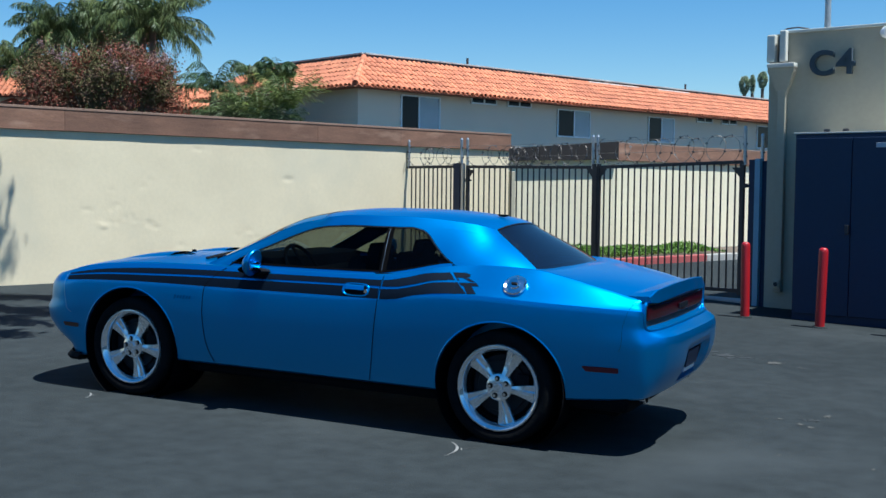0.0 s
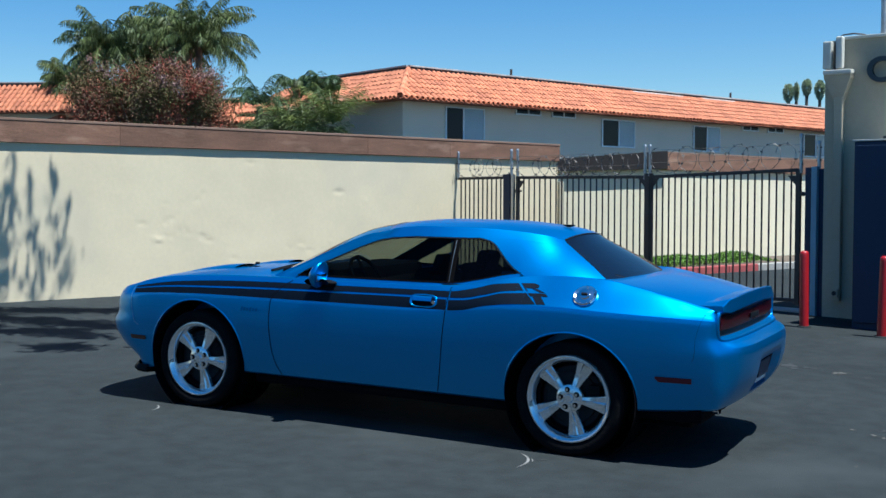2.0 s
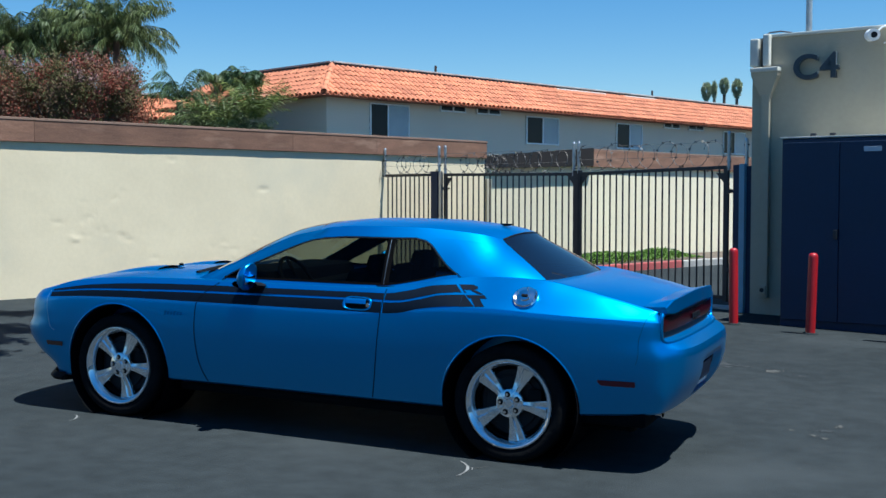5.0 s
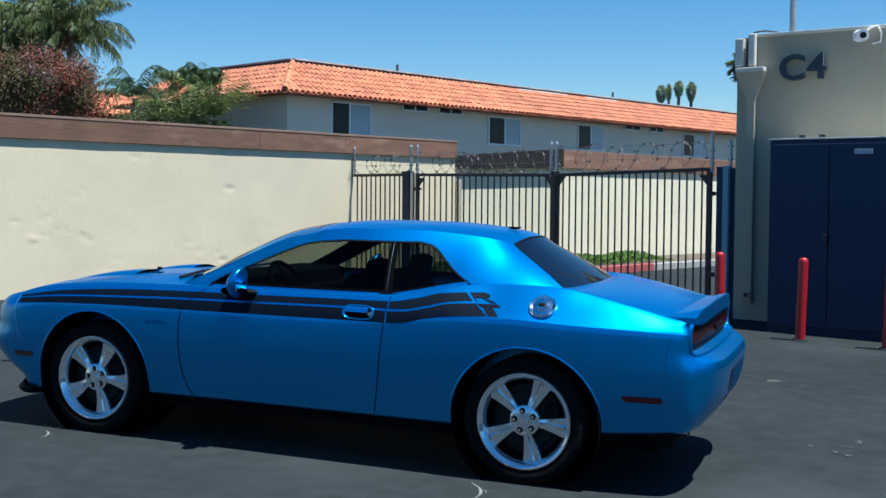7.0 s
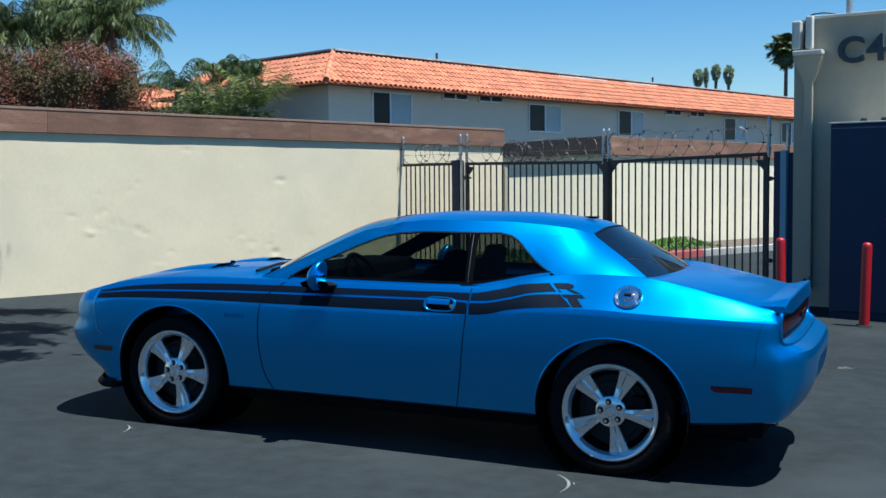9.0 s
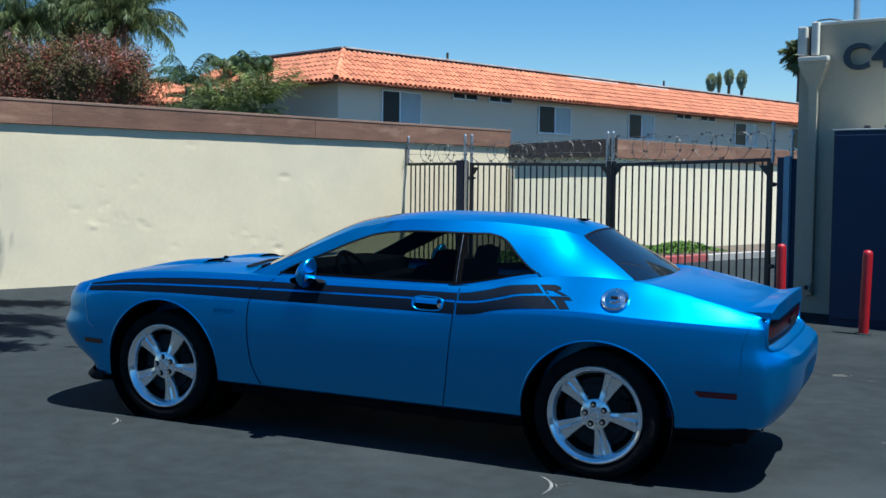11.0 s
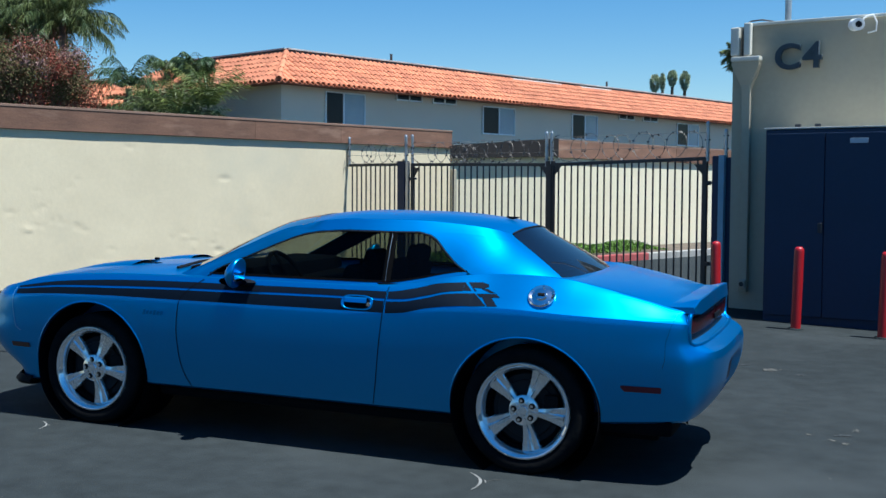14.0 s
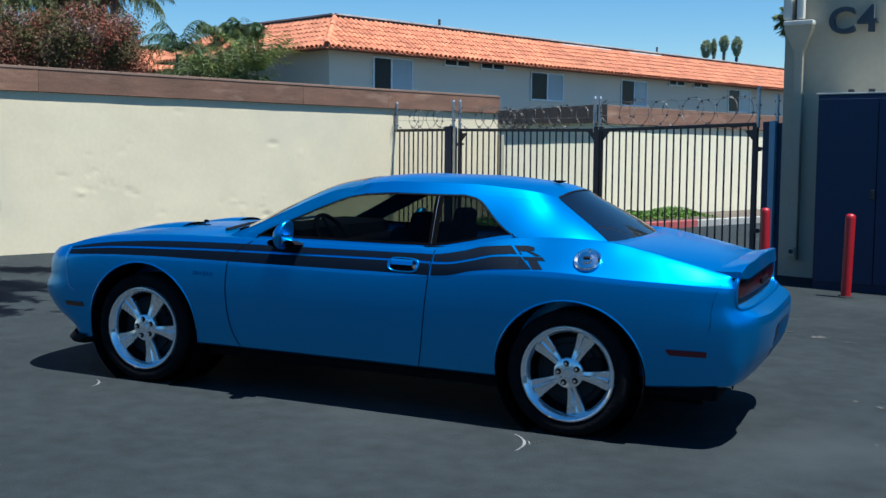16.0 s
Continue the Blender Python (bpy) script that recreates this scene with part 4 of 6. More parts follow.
both("shut_line", seam(chain((2.36, 0.985), (2.33, 0.93), (2.29, 0.80), (2.25, 0.66)), 0.0015), GAP)


# side marker lamps
both("side_marker", lambda bm: sheet(bm, [[flank(x, z, 0.006) for z in (0.524 + 0.02 * (x < 2.07), 0.556)] for x in np.linspace(2.06, 2.25, 10)]), MARKER, "dark red side marker lamp")
both("side_marker", lambda bm: sheet(bm, [[flank(x, z, 0.006) for z in (0.470, 0.500)] for x in np.linspace(-2.06, -1.92, 10)]), shade("dull_amber_lamp", (0.10, 0.035, 0.02), None, 20.0, 0.3, space="obj"), "dull amber side marker lamp")


# small dark script badge on the front wing, kept as plain slanted bars
for k in range(6):
    def bar_(bm, k=k):
        x0 = -1.015 + 0.026 * k
        h = 0.016 if k in (0, 3) else 0.011
        sheet(bm, [[flank(x0 + o + 0.3 * (z - 0.768), z, 0.005) for z in (0.768 - h, 0.768 + h)] for o in (0.0, 0.017)])
    both("badge_bar", bar_, BADGE)


# door handle: recessed cup with a bar over it
def cup(bm):
    for f, o in ((1.0, 0.003),):
        rows = []
        for r_, lift in ((1.0, 0.0015), (0.97, 0.006), (0.86, 0.007), (0.80, 0.002)):
            row = []
            for k in range(33):
                a = 2 * math.pi * k / 32
                c, s = math.cos(a), math.sin(a)
                x = 0.473 + 0.105 * r_ * math.copysign(abs(c) ** 0.55, c)
                z = 0.918 + 0.044 * r_ * math.copysign(abs(s) ** 0.7, s)
                row.append(flank(x, z, lift))
            rows.append(row)
        sheet(bm, rows)


both("handle_bezel", cup, PAINT)
both("handle_cup", lambda bm: sheet(bm, [[flank(x, z, 0.0032) for z in (0.890, 0.918, 0.946)] for x in np.linspace(0.40, 0.545, 8)]), GAP)
both("door_handle", lambda bm: sheet(bm, [[flank(x, z, o) for z, o in ((0.916, 0.006), (0.919, 0.013), (0.935, 0.016), (0.947, 0.013), (0.950, 0.006))] for x in np.linspace(0.395, 0.540, 10)]), PAINT, "blue pull handle")


def lock(bm):
    p = flank(0.555, 0.912)
    rod(bm, p, (p[0], p[1] - 0.012, p[2]), 0.013, 14)


both("lock", lock, CHROME)


# fuel filler
cap_at = Vector(flank(1.592, 1.012))
n_cap = (Vector(flank(1.592, 1.047)) - Vector(flank(1.592, 0.977))).normalized()
m_cap = Matrix.Translation(cap_at) @ Matrix.Rotation(-math.atan2(n_cap.y, n_cap.z), 4, "X")
bm = bmesh.new()
lathe(bm, [(0.078, 0.004), (0.079, -0.012), (0.073, -0.018), (0.066, -0.014), (0.058, -0.010), (0.035, -0.014), (0.030, -0.022), (0.0, -0.024)], 40)
bmesh.ops.transform(bm, matrix=m_cap, verts=bm.verts)
filler = part("fuel_cap", bm, CHROME, car, "round chrome fuel filler cap", True, 30)
for k in range(6):
    a = radians(30 + 60 * k)
    bm = bmesh.new()
    rod(bm, (0.067 * math.cos(a), -0.012, 0.067 * math.sin(a)), (0.067 * math.cos(a), -0.021, 0.067 * math.sin(a)), 0.006, 8)
    bmesh.ops.transform(bm, matrix=m_cap, verts=bm.verts)
    part("bolt", bm, CHROME, filler)
bm = bmesh.new()
box(bm, (0.04, 0.012, 0.014), Matrix.Translation((0, -0.026, 0)), 0.003)
bmesh.ops.transform(bm, matrix=m_cap, verts=bm.verts)
part("grip", bm, TRIM, filler)

# ---- cabin ----
base_z = curve((-1.0, 1.0), (-0.62, 1.010), (-0.2, 1.014), (0.62, 1.020), (0.80, 1.050), (1.0, 1.096), (1.1, 1.110), (1.4, 1.108), (1.7, 1.086))
edge_z = curve((-0.1, 1.345), (0.0, 1.368), (0.12, 1.388), (0.3, 1.403), (0.7, 1.405), (1.0, 1.387), (1.15, 1.368), (1.29, 1.330))
FRONT = curve((0.0, -0.86), (0.25, -0.645), (0.5, -0.45), (0.75, -0.26), (0.9, -0.12), (1.0, -0.02))
WINF = curve((0.0, -0.60), (0.12, -0.55), (0.4, -0.33), (0.65, -0.13), (0.78, 0.0), (0.84, 0.12))
WINR = curve((0.0, 1.125), (0.2, 1.035), (0.5, 0.93), (0.72, 0.85), (0.80, 0.79), (0.84, 0.70))
REAR = curve((0.0, 1.665), (0.3, 1.545), (0.6, 1.422), (0.85, 1.322), (1.0, 1.258))
T0, T1 = 0.045, 0.825


def cabin_y(x, t, front, rear):
    y = 0.872 - 0.095 * smooth01(0.35, 1.15, x) - 0.262 * (0.82 * t + 0.18 * t * t)
    y -= 0.10 * (1 - smooth01(0.0, 1.0, front)) * (1 - 0.4 * t)
    return y - 0.05 * (1 - t * 0.35) * (0.1 * rear + 0.9 * rear ** 4) - 0.085 * rear ** 7


def cabin_pt(x, t, front=1.0, rear=0.0, lift=0.0):
    zt = edge_z(max(x, -0.02))
    if x < 0.11:
        zt = 1.386 + (zt - 1.386) * smooth01(T1, 1.0, t)
    z = base_z(x) * (1 - t) + zt * t
    return (x, -cabin_y(x, t, front, rear) - lift, z)


TS = [0.0, T0, 0.12, 0.2, 0.3, 0.4, 0.5, 0.6, 0.7, 0.78, T1, 0.88, 0.94, 1.0]


def pillar_a(bm):
    sheet(bm, [[cabin_pt(FRONT(t) + (WINF(min(t, T1)) - FRONT(t)) * f, t, f) for f in (0, 0.2, 0.45, 0.7, 1.0)] for t in TS if t <= T1])


def header(bm):
    rows = []
    for t in TS:
        if t < T1:
            continue
        a, b = FRONT(t), WINF(T1)
        c = WINR(T1)
        row = [cabin_pt(a + (b - a) * f, t, f) for f in (0, 0.25, 0.5, 0.75)]
        row += [cabin_pt(b + (c - b) * f, t) for f in np.linspace(0, 1, 15)]
        r = REAR(t)
        row += [cabin_pt(c + (r - c) * f, t, 1.0, f) for f in (0.15, 0.3, 0.45, 0.6, 0.72, 0.8, 0.86, 0.91, 0.95, 0.98, 1.0)]
        rows.append(row)
    sheet(bm, rows)


def sail(bm):
    rows = []
    for t in TS:
        if t > T1:
            continue
        c, r = WINR(t), REAR(t)
        c2, r2 = WINR(T1), REAR(t)
        rows.append([cabin_pt(c + (r - c) * f, t, 1.0, max(0.0, (c + (r - c) * f - c2) / (r - c2)) if f < 1 else 1.0) for f in (0.0, 0.08, 0.15, 0.3, 0.45, 0.6, 0.72, 0.8, 0.86, 0.91, 0.95, 0.98, 1.0)])
    sheet(bm, rows)


def sill_strip(bm):
    xs = np.linspace(WINF(T0), WINR(T0), 30)
    sheet(bm, [[cabin_pt(x, t) for t in (-0.08, 0.0, T0)] for x in xs])


def rear_f(x, t):
    c2 = WINR(T1)
    return max(0.0, (x - c2) / (REAR(t) - c2))


both("windscreen_pillar", pillar_a, PAINT)
both("roof_rail", header, PAINT)
both("rear_pillar", sail, PAINT)
both("belt_strip", sill_strip, PAINT)


def lined(make):
    """The dark lining inside a painted piece of the cabin."""
    def inside(bm):
        make(bm)
        for v in bm.verts:
            v.co = Vector((v.co.x, v.co.y + 0.016, v.co.z - 0.008))
    return inside


both("pillar_lining", lined(pillar_a), CABIN)
both("rail_lining", lined(header), CABIN)
both("rear_pillar_lining", lined(sail), CABIN)


def rr(x, t, lift=0.0):
    return cabin_pt(x, t, 1.0, rear_f(x, t), lift)


def pane(x0, x1, lift=-0.006):
    def make(bm):
        rows = []
        for t in np.linspace(T0 - 0.01, T1 + 0.01, 13):
            a, b = max(WINF(min(t, 0.84)), x0(t)) if callable(x0) else WINF(min(t, 0.84)), x1(t)
            rows.append([rr(a + (b - a) * f, t, lift) for f in np.linspace(0, 1, 12)])
        sheet(bm, rows)
    return make


BP = lambda t: 0.618 - 0.045 * t
both("side_window", pane(None, lambda t: BP(t) - 0.016), GLASS, "tinted door glass")
both("quarter_window", pane(lambda t: BP(t) + 0.016, lambda t: WINR(min(t, 0.84)) + 0.004), GLASS_QUARTER, "dark quarter glass")
both("centre_pillar", lambda bm: sheet(bm, [[rr(BP(t) + o, t, l) for o, l in ((-0.026, -0.004), (-0.02, 0.003), (0.02, 0.003), (0.026, -0.004))] for t in np.linspace(T0, T1, 8)]), SEAL, "black centre pillar")
both("bright_strip", lambda bm: sheet(bm, [[rr(BP(t) + o, t, l) for o, l in ((-0.004, 0.004), (-0.0025, 0.005), (-0.001, 0.004))] for t in np.linspace(T0 + 0.02, T1 - 0.04, 8)]), BEAD)


# black surround and bright bead of the side windows
def surround(wide, lift, inset=0.0, foot=True):
    def make(bm):
        path = [(WINF(t), t) for t in np.linspace(T0, T1, 16)] + [(x, T1) for x in np.linspace(WINF(T1), WINR(T1), 20)[1:]] + [(WINR(t), t) for t in np.linspace(T1, T0, 16)[1:]]
        path += [] if not foot else [(x, T0) for x in np.linspace(WINR(T0), WINF(T0), 26)[1:]]
        cen = Vector((0.35, 0.5))
        rows = []
        for k, (x, t) in enumerate(path):
            a, b = path[max(0, k - 1)], path[min(len(path) - 1, k + 1)]
            d = Vector((b[0] - a[0], (b[1] - a[1]) * 0.36))
            d = d.normalized() if d.length > 1e-6 else Vector((1, 0))
            nx, nt = d.y, -d.x
            row = []
            for o, l in ((inset, lift - 0.008), (inset, lift), (inset + wide, lift), (inset + wide, lift - 0.008)):
                row.append(rr(x + nx * o, min(0.99, max(0.0, t + nt * o / 0.36)), l))
            rows.append(row)
        sheet(bm, rows)
    return make


both("window_surround", surround(0.012, 0.003), SEAL, "black window surround")
both("window_bead", surround(0.0035, 0.0055, 0.002, False), BEAD)


# roof, windscreen and rear window
def across(p, bulge, n=13, fore=0.0, up=0.0):
    """Points from a left edge point to its mirror image, bowed upward and fore and aft."""
    row = []
    for k in range(n):
        r = -1 + 2 * k / (n - 1)
        q = 1 - abs(r) ** 2.4
        row.append((p[0] + fore * q, -abs(p[1]) * -r, p[2] + bulge * q))
    return row


bm = bmesh.new()
rows = []
for f in np.linspace(0, 1, 26):
    a, b, c, r = FRONT(1.0), WINF(T1), WINR(T1), REAR(1.0)
    x = a + (r - a) * f
    fr = 1.0 if x > b else (x - a) / (b - a)
    e = cabin_pt(x, 1.0, fr, max(0.0, (x - c) / (r - c)))
    rows.append(across(e, 0.036 + 0.006 * (1 - f) ** 4 + 0.006 * math.sin(math.pi * f), fore=(-0.09 * (1 - f) ** 2 + 0.02 * f ** 2)))
sheet(bm, rows)
part("roof", bm, PAINT, car, "", True, 40)
bm = bmesh.new()
sheet(bm, [[(x, y * 0.98, z - 0.014) for x, y, z in row] for row in rows])
part("headliner", bm, CABIN, car, "dark headliner", True, 40)
bm = bmesh.new()
sheet(bm, [across(cabin_pt(FRONT(t), t, 0.0), 0.015 + 0.033 * t + 0.026 * math.sin(math.pi * t), fore=-0.16 + 0.07 * t) for t in np.linspace(0, 1, 12)])
part("windscreen", bm, GLASS_CLEAR, car, "clear windscreen", True)
bm = bmesh.new()
sheet(bm, [across(cabin_pt(REAR(t), t, 1.0, 1.0), 0.036 * t, fore=0.075 - 0.045 * t) for t in np.linspace(0, 1, 12)])
part("rear_window", bm, GLASS_DARK, car, "dark tinted rear window", True)
bm = bmesh.new()
for t0, t1 in ((0.0, 0.025), (0.986, 1.0)):
    sheet(bm, [across(Vector(cabin_pt(REAR(t), t, 1.0, 1.0)) + Vector((0.003, 0, 0.003)), 0.036 * t, fore=0.075 - 0.045 * t) for t in (t0, t1)])
part("rear_window_seal", bm, TRIM, car, "", True)
# cowl and wiper bay
bm = bmesh.new()
sheet(bm, [[(-0.86 - 0.20 * (1 - (y / 0.72) ** 2) - o, y, 1.0 + h + 0.022 * (1 - (y / 0.72) ** 2)) for y in np.linspace(-0.74, 0.74, 15)] for o, h in ((-0.04, 0.0), (0.04, 0.006), (0.13, 0.004))])
part("cowl", bm, TRIM, car, "black cowl below the windscreen", True)
for y0, y1 in ((-0.62, -0.05), (0.02, 0.60)):
    bm = bmesh.new()
    sweep(bm, [(-0.98, y0 * 1.0, 1.03), (-0.97 - 0.02, (y0 + y1) / 2, 1.055), (-0.93 - 0.05, y1, 1.06)], 0.010, 6)
    part("wiper", bm, TRIM, car)
# antenna stub on the roof
bm = bmesh.new()
lathe(bm, [(0.0, 0.0), (0.5, -0.25), (0.85, -0.7), (1.0, -1.0)], 20)
bmesh.ops.transform(bm, matrix=Matrix.Translation((1.14, 0.0, 1.412)) @ Matrix.Diagonal((0.05, 0.025, 0.018, 1)) @ Matrix.Rotation(radians(-90), 4, "X"), verts=bm.verts)
part("antenna_base", bm, TRIM, car, "", True)

# hood scoops and their vents
for sgn in (-1, 1):
    bm = bmesh.new()
    rows = []
    for f in np.linspace(0, 1, 12):
        x = -1.96 + 0.54 * f
        h = 0.026 * math.sin(math.pi * min(1, 0.62 * f)) ** 0.8
        rows.append([(x, sgn * y, crown(x) + (shoulder(x) - crown(x)) * (y / (0.9 * plan(x))) ** 2.6 - 0.004 + h * math.sin(math.pi * k / 8) ** 0.6) for k, y in enumerate(np.linspace(0.20, 0.52, 9))])
    sheet(bm, rows)
    bmesh.ops.recalc_face_normals(bm, faces=bm.faces)
    scoop = part("hood_scoop", bm, PAINT, car, "", True, 50)
    for k in range(3):
        x = -1.40 + 0.045 * k
        z = crown(x) + (shoulder(x) - crown(x)) * (0.36 / (0.9 * plan(x))) ** 2.6
        bm = boxed((0.026, 0.05, 0.008), Matrix.Translation((x, sgn * 0.36, z + 0.001)), 0.002)
        part("vent_slot", bm, GAP, scoop)
bm = boxed((0.03, 0.03, 0.024), Matrix.Translation((-1.57, 0.0, crown(-1.57) + 0.008)), 0.008)
part("washer_nozzle", bm, GAP, car)


# mirrors
def mirror_shell(bm):
    bmesh.ops.create_uvsphere(bm, u_segments=28, v_segments=16, radius=1.0)
    for v in bm.verts:
        c = v.co
        if c.x > 0.35:
            c.x = 0.35 + (c.x - 0.35) * 0.12
        c.z = c.z * (0.85 + 0.25 * smooth01(-1, 0.35, c.x))
        v.co = Vector((-0.300 + c.x * 0.058 + 0.018 * c.z, -1.02 + c.y * 0.088, 1.058 + c.z * 0.086))


def mirror_foot(bm):
    sheet(bm, [[(-0.33 + 0.10 * c, -0.875 - 0.13 * f, 0.990 + 0.012 * f + 0.022 * s * (1 + 0.3 * f)) for c, s in ((math.cos(a), math.sin(a)) for a in np.linspace(0, 2 * math.pi, 13))] for f in (0, 0.4, 0.75, 1.0)])


both("door_mirror", mirror_shell, PAINT, "blue door mirror shell")
both("mirror_foot", mirror_foot, TRIM)
both("mirror_glass", lambda bm: box(bm, (0.004, 0.12, 0.09), Matrix.Translation((-0.277, -1.02, 1.055)), 0.001), CHROME)


# ---- tail ----
def tail_pt(y, z, out=0.004):
    lo, hi = 1.9, 2.46
    w = abs(y)
    for _ in range(30):
        mid = (lo + hi) / 2
        if plan(mid) * 0.985 > w:
            lo = mid
        else:
            hi = mid
    return (warp(lo, y, z) + out, y, z)


bm = bmesh.new()
sheet(bm, [[tail_pt(y, z, 0.003) for z in (0.800, 0.83, 0.87, 0.91, 0.940)] for y in np.linspace(-0.785, 0.785, 41)])
panel_t = part("tail_panel", bm, TAILBLACK, car, "black tail panel", True)
for y0, y1 in ((-0.765, -0.008), (0.008, 0.765)):
    bm = bmesh.new()
    rows = []
    for y in np.linspace(y0, y1, 22):
        e = min(y - y0, y1 - y)
        o = 0.006 + 0.012 * min(1, e / 0.03)
        rows.append([tail_pt(y, z, k) for z, k in ((0.842, 0.004), (0.846, o), (0.88, o + 0.004), (0.929, o), (0.934, 0.004))])
    sheet(bm, rows)
    part("tail_lamp", bm, TAIL, panel_t, "dark red full-width tail lamp", True, 50)
for k in range(5):
    bm = boxed((0.010, 0.035, 0.035), Matrix.Translation((tail_pt(-0.10 + 0.05 * k, 0.88)[0] + 0.024, -0.10 + 0.05 * k, 0.885)), 0.004)
    part("badge_bar", bm, BARREL, panel_t)
# rolled body edge round the lamp opening
bm = bmesh.new()
edge = chain((-0.790, 0.958), (-0.806, 0.93), (-0.810, 0.87), (-0.800, 0.815), (-0.765, 0.790), (-0.70, 0.786))
ring_pts = [Vector(tail_pt(y, z, 0.004)) for y, z in edge]
ring_pts += [Vector(tail_pt(y, 0.786, 0.004)) for y in np.linspace(-0.66, 0.66, 24)]
ring_pts += [Vector((p.x, -p.y, p.z)) for p in reversed(ring_pts[:len(edge)])]
sweep(bm, ring_pts, 0.013, 10)
part("lamp_surround", bm, PAINT, car, "", True, 60)


def wing(bm):
    rows = []
    for y in np.linspace(-0.755, 0.755, 45):
        e = smooth01(0.755, 0.62, abs(y))
        x = tail_pt(min(0.74, abs(y)), 0.98, 0)[0]
        base = 0.987 + 0.030 * (1 - (y / 0.76) ** 2)
        lift = 0.006 + 0.026 * e
        rows.append([(x - 0.17 - 0.04 * e, y, base + 0.004), (x - 0.10, y, base + 0.35 * lift), (x - 0.035, y, base + 0.9 * lift), (x - 0.012, y, base + lift), (x - 0.006, y, base + lift - 0.006),
                     (x - 0.002, y, base - 0.016), (x + 0.002, y, base - 0.03 - 0.02 * e), (x - 0.14, y, base - 0.03 - 0.02 * e)])
    g_ = sheet(bm, rows)
    for row in (g_[0], g_[-1]):
        bm.faces.new(row)
    bmesh.ops.recalc_face_normals(bm, faces=bm.faces)


bm = bmesh.new()
wing(bm)
part("spoiler", bm, PAINT, car, "blue boot spoiler", True, 30)
bm = bmesh.new()
sheet(bm, [[tail_pt(y, z, 0.004) for z in (0.455, 0.50, 0.56, 0.605)] for y in np.linspace(-0.26, 0.26, 15)])
part("plate_recess", bm, TRIM, car, "", True)
bm = bmesh.new()
box(bm, (0.006, 0.31, 0.11), Matrix.Translation((tail_pt(0.0, 0.53)[0] + 0.010, 0, 0.540)) @ Matrix.Rotation(radians(8), 4, "Y"), 0.002)
part("number_plate", bm, PLATE, car, "dark blue plate panel without writing")
bm = bmesh.new()
box(bm, (0.008, 0.30, 0.030), Matrix.Translation((tail_pt(0.0, 0.47)[0] + 0.012, 0, 0.468)) @ Matrix.Rotation(radians(8), 4, "Y"), 0.003)
part("plate_strip", bm, WHITE, car, "white strip under the plate panel")


def pipe(bm):
    rod(bm, (2.05, -0.56, 0.320), (2.38, -0.565, 0.334), 0.038, 20)
    for v in bm.verts:
        v.co.z = 0.328 + (v.co.z - 0.328) * 0.8
        v.co.y = -0.56 + (v.co.y + 0.56) * 1.5


both("exhaust_tip", pipe, CHROME, "chrome exhaust tip")
both("exhaust_bore", lambda bm: rod(bm, (2.378, -0.565, 0.333), (2.383, -0.565, 0.333), 0.029, 16), GAP)

# front end: grille band and lamps
bm = bmesh.new()
sheet(bm, [[(warp(-2.435, 0, z) - 0.006 + 0.10 * (abs(y) / 0.62) ** 3, y, z) for z in (0.60, 0.66, 0.74, 0.78)] for y in np.linspace(-0.62, 0.62, 21)])
part("grille", bm, TRIM, car, "black grille", True)
for sgn in (-1, 1):
    for y in (0.38, 0.54):
        bm = bmesh.new()
        rod(bm, (-2.405 + 0.25 * (y - 0.38), sgn * y, 0.69), (-2.32, sgn * y, 0.69), 0.066, 20)
        part("headlamp", bm, SATIN, car, "round headlamp", True, 40)

# ---- cabin interior ----
bm = bmesh.new()
sheet(bm, [[(x, y * (0.86 if x < 1.2 else 0.70), 0.985 + 0.10 * smooth01(1.1, 1.5, x) - 0.018 * (1 - abs(y)) * (x < 1.0)) for y in np.linspace(-1, 1, 9)] for x in np.linspace(-0.95, 1.66, 16)])
part("cabin_trim", bm, CABIN, car, "dark cabin trim", True)
both("door_card", lambda bm: box(bm, (1.35, 0.03, 0.10), Matrix.Translation((0.35, -0.835, 0.985)), 0.01), CABIN)
bm = bmesh.new()
box(bm, (0.42, 1.46, 0.16), Matrix.Translation((-0.62, 0, 0.99)), 0.05)
part("dashboard", bm, CABIN, car, "dark dashboard", True, 40)
for sgn in (-1, 1):
    bm = bmesh.new()
    box(bm, (0.16, 0.50, 0.62), Matrix.Translation((0.22, sgn * 0.36, 0.80)) @ Matrix.Rotation(radians(16), 4, "Y"), 0.05)
    seat = part("seat", bm, CABIN, car, "dark front seat", True, 40)
    bm = bmesh.new()
    box(bm, (0.11, 0.25, 0.16), Matrix.Translation((0.345, sgn * 0.36, 1.125)) @ Matrix.Rotation(radians(12), 4, "Y"), 0.05)
    part("headrest", bm, CABIN, seat, "", True, 40)
    bm = bmesh.new()
    box(bm, (0.14, 0.42, 0.22), Matrix.Translation((1.12, sgn * 0.30, 1.06)) @ Matrix.Rotation(radians(22), 4, "Y"), 0.05)
    part("rear_seat", bm, CABIN, car, "", True, 40)
bm = bmesh.new()
ring_pts = [(-0.30 + 0.10 * math.cos(a) * -1 + 0.0, -0.36 + 0.185 * math.sin(a), 0.995 + 0.15 * math.cos(a)) for a in np.linspace(0, 2 * math.pi, 33)]
sweep(bm, ring_pts, 0.015, 8)
for a in (0.6, math.pi, -0.6):
    rod(bm, (-0.30, -0.36, 0.995), (-0.30 - 0.10 * math.cos(a + math.pi), -0.36 + 0.185 * math.sin(a + math.pi), 0.995 + 0.15 * math.cos(a + math.pi)), 0.014, 6)
part("steering_wheel", bm, CABIN, car, "black steering wheel", True)
bm = bmesh.new()
box(bm, (0.03, 0.24, 0.06), Matrix.Translation((-0.07, 0, 1.335)), 0.015)
part("rear_view_mirror", bm, TRIM, car)

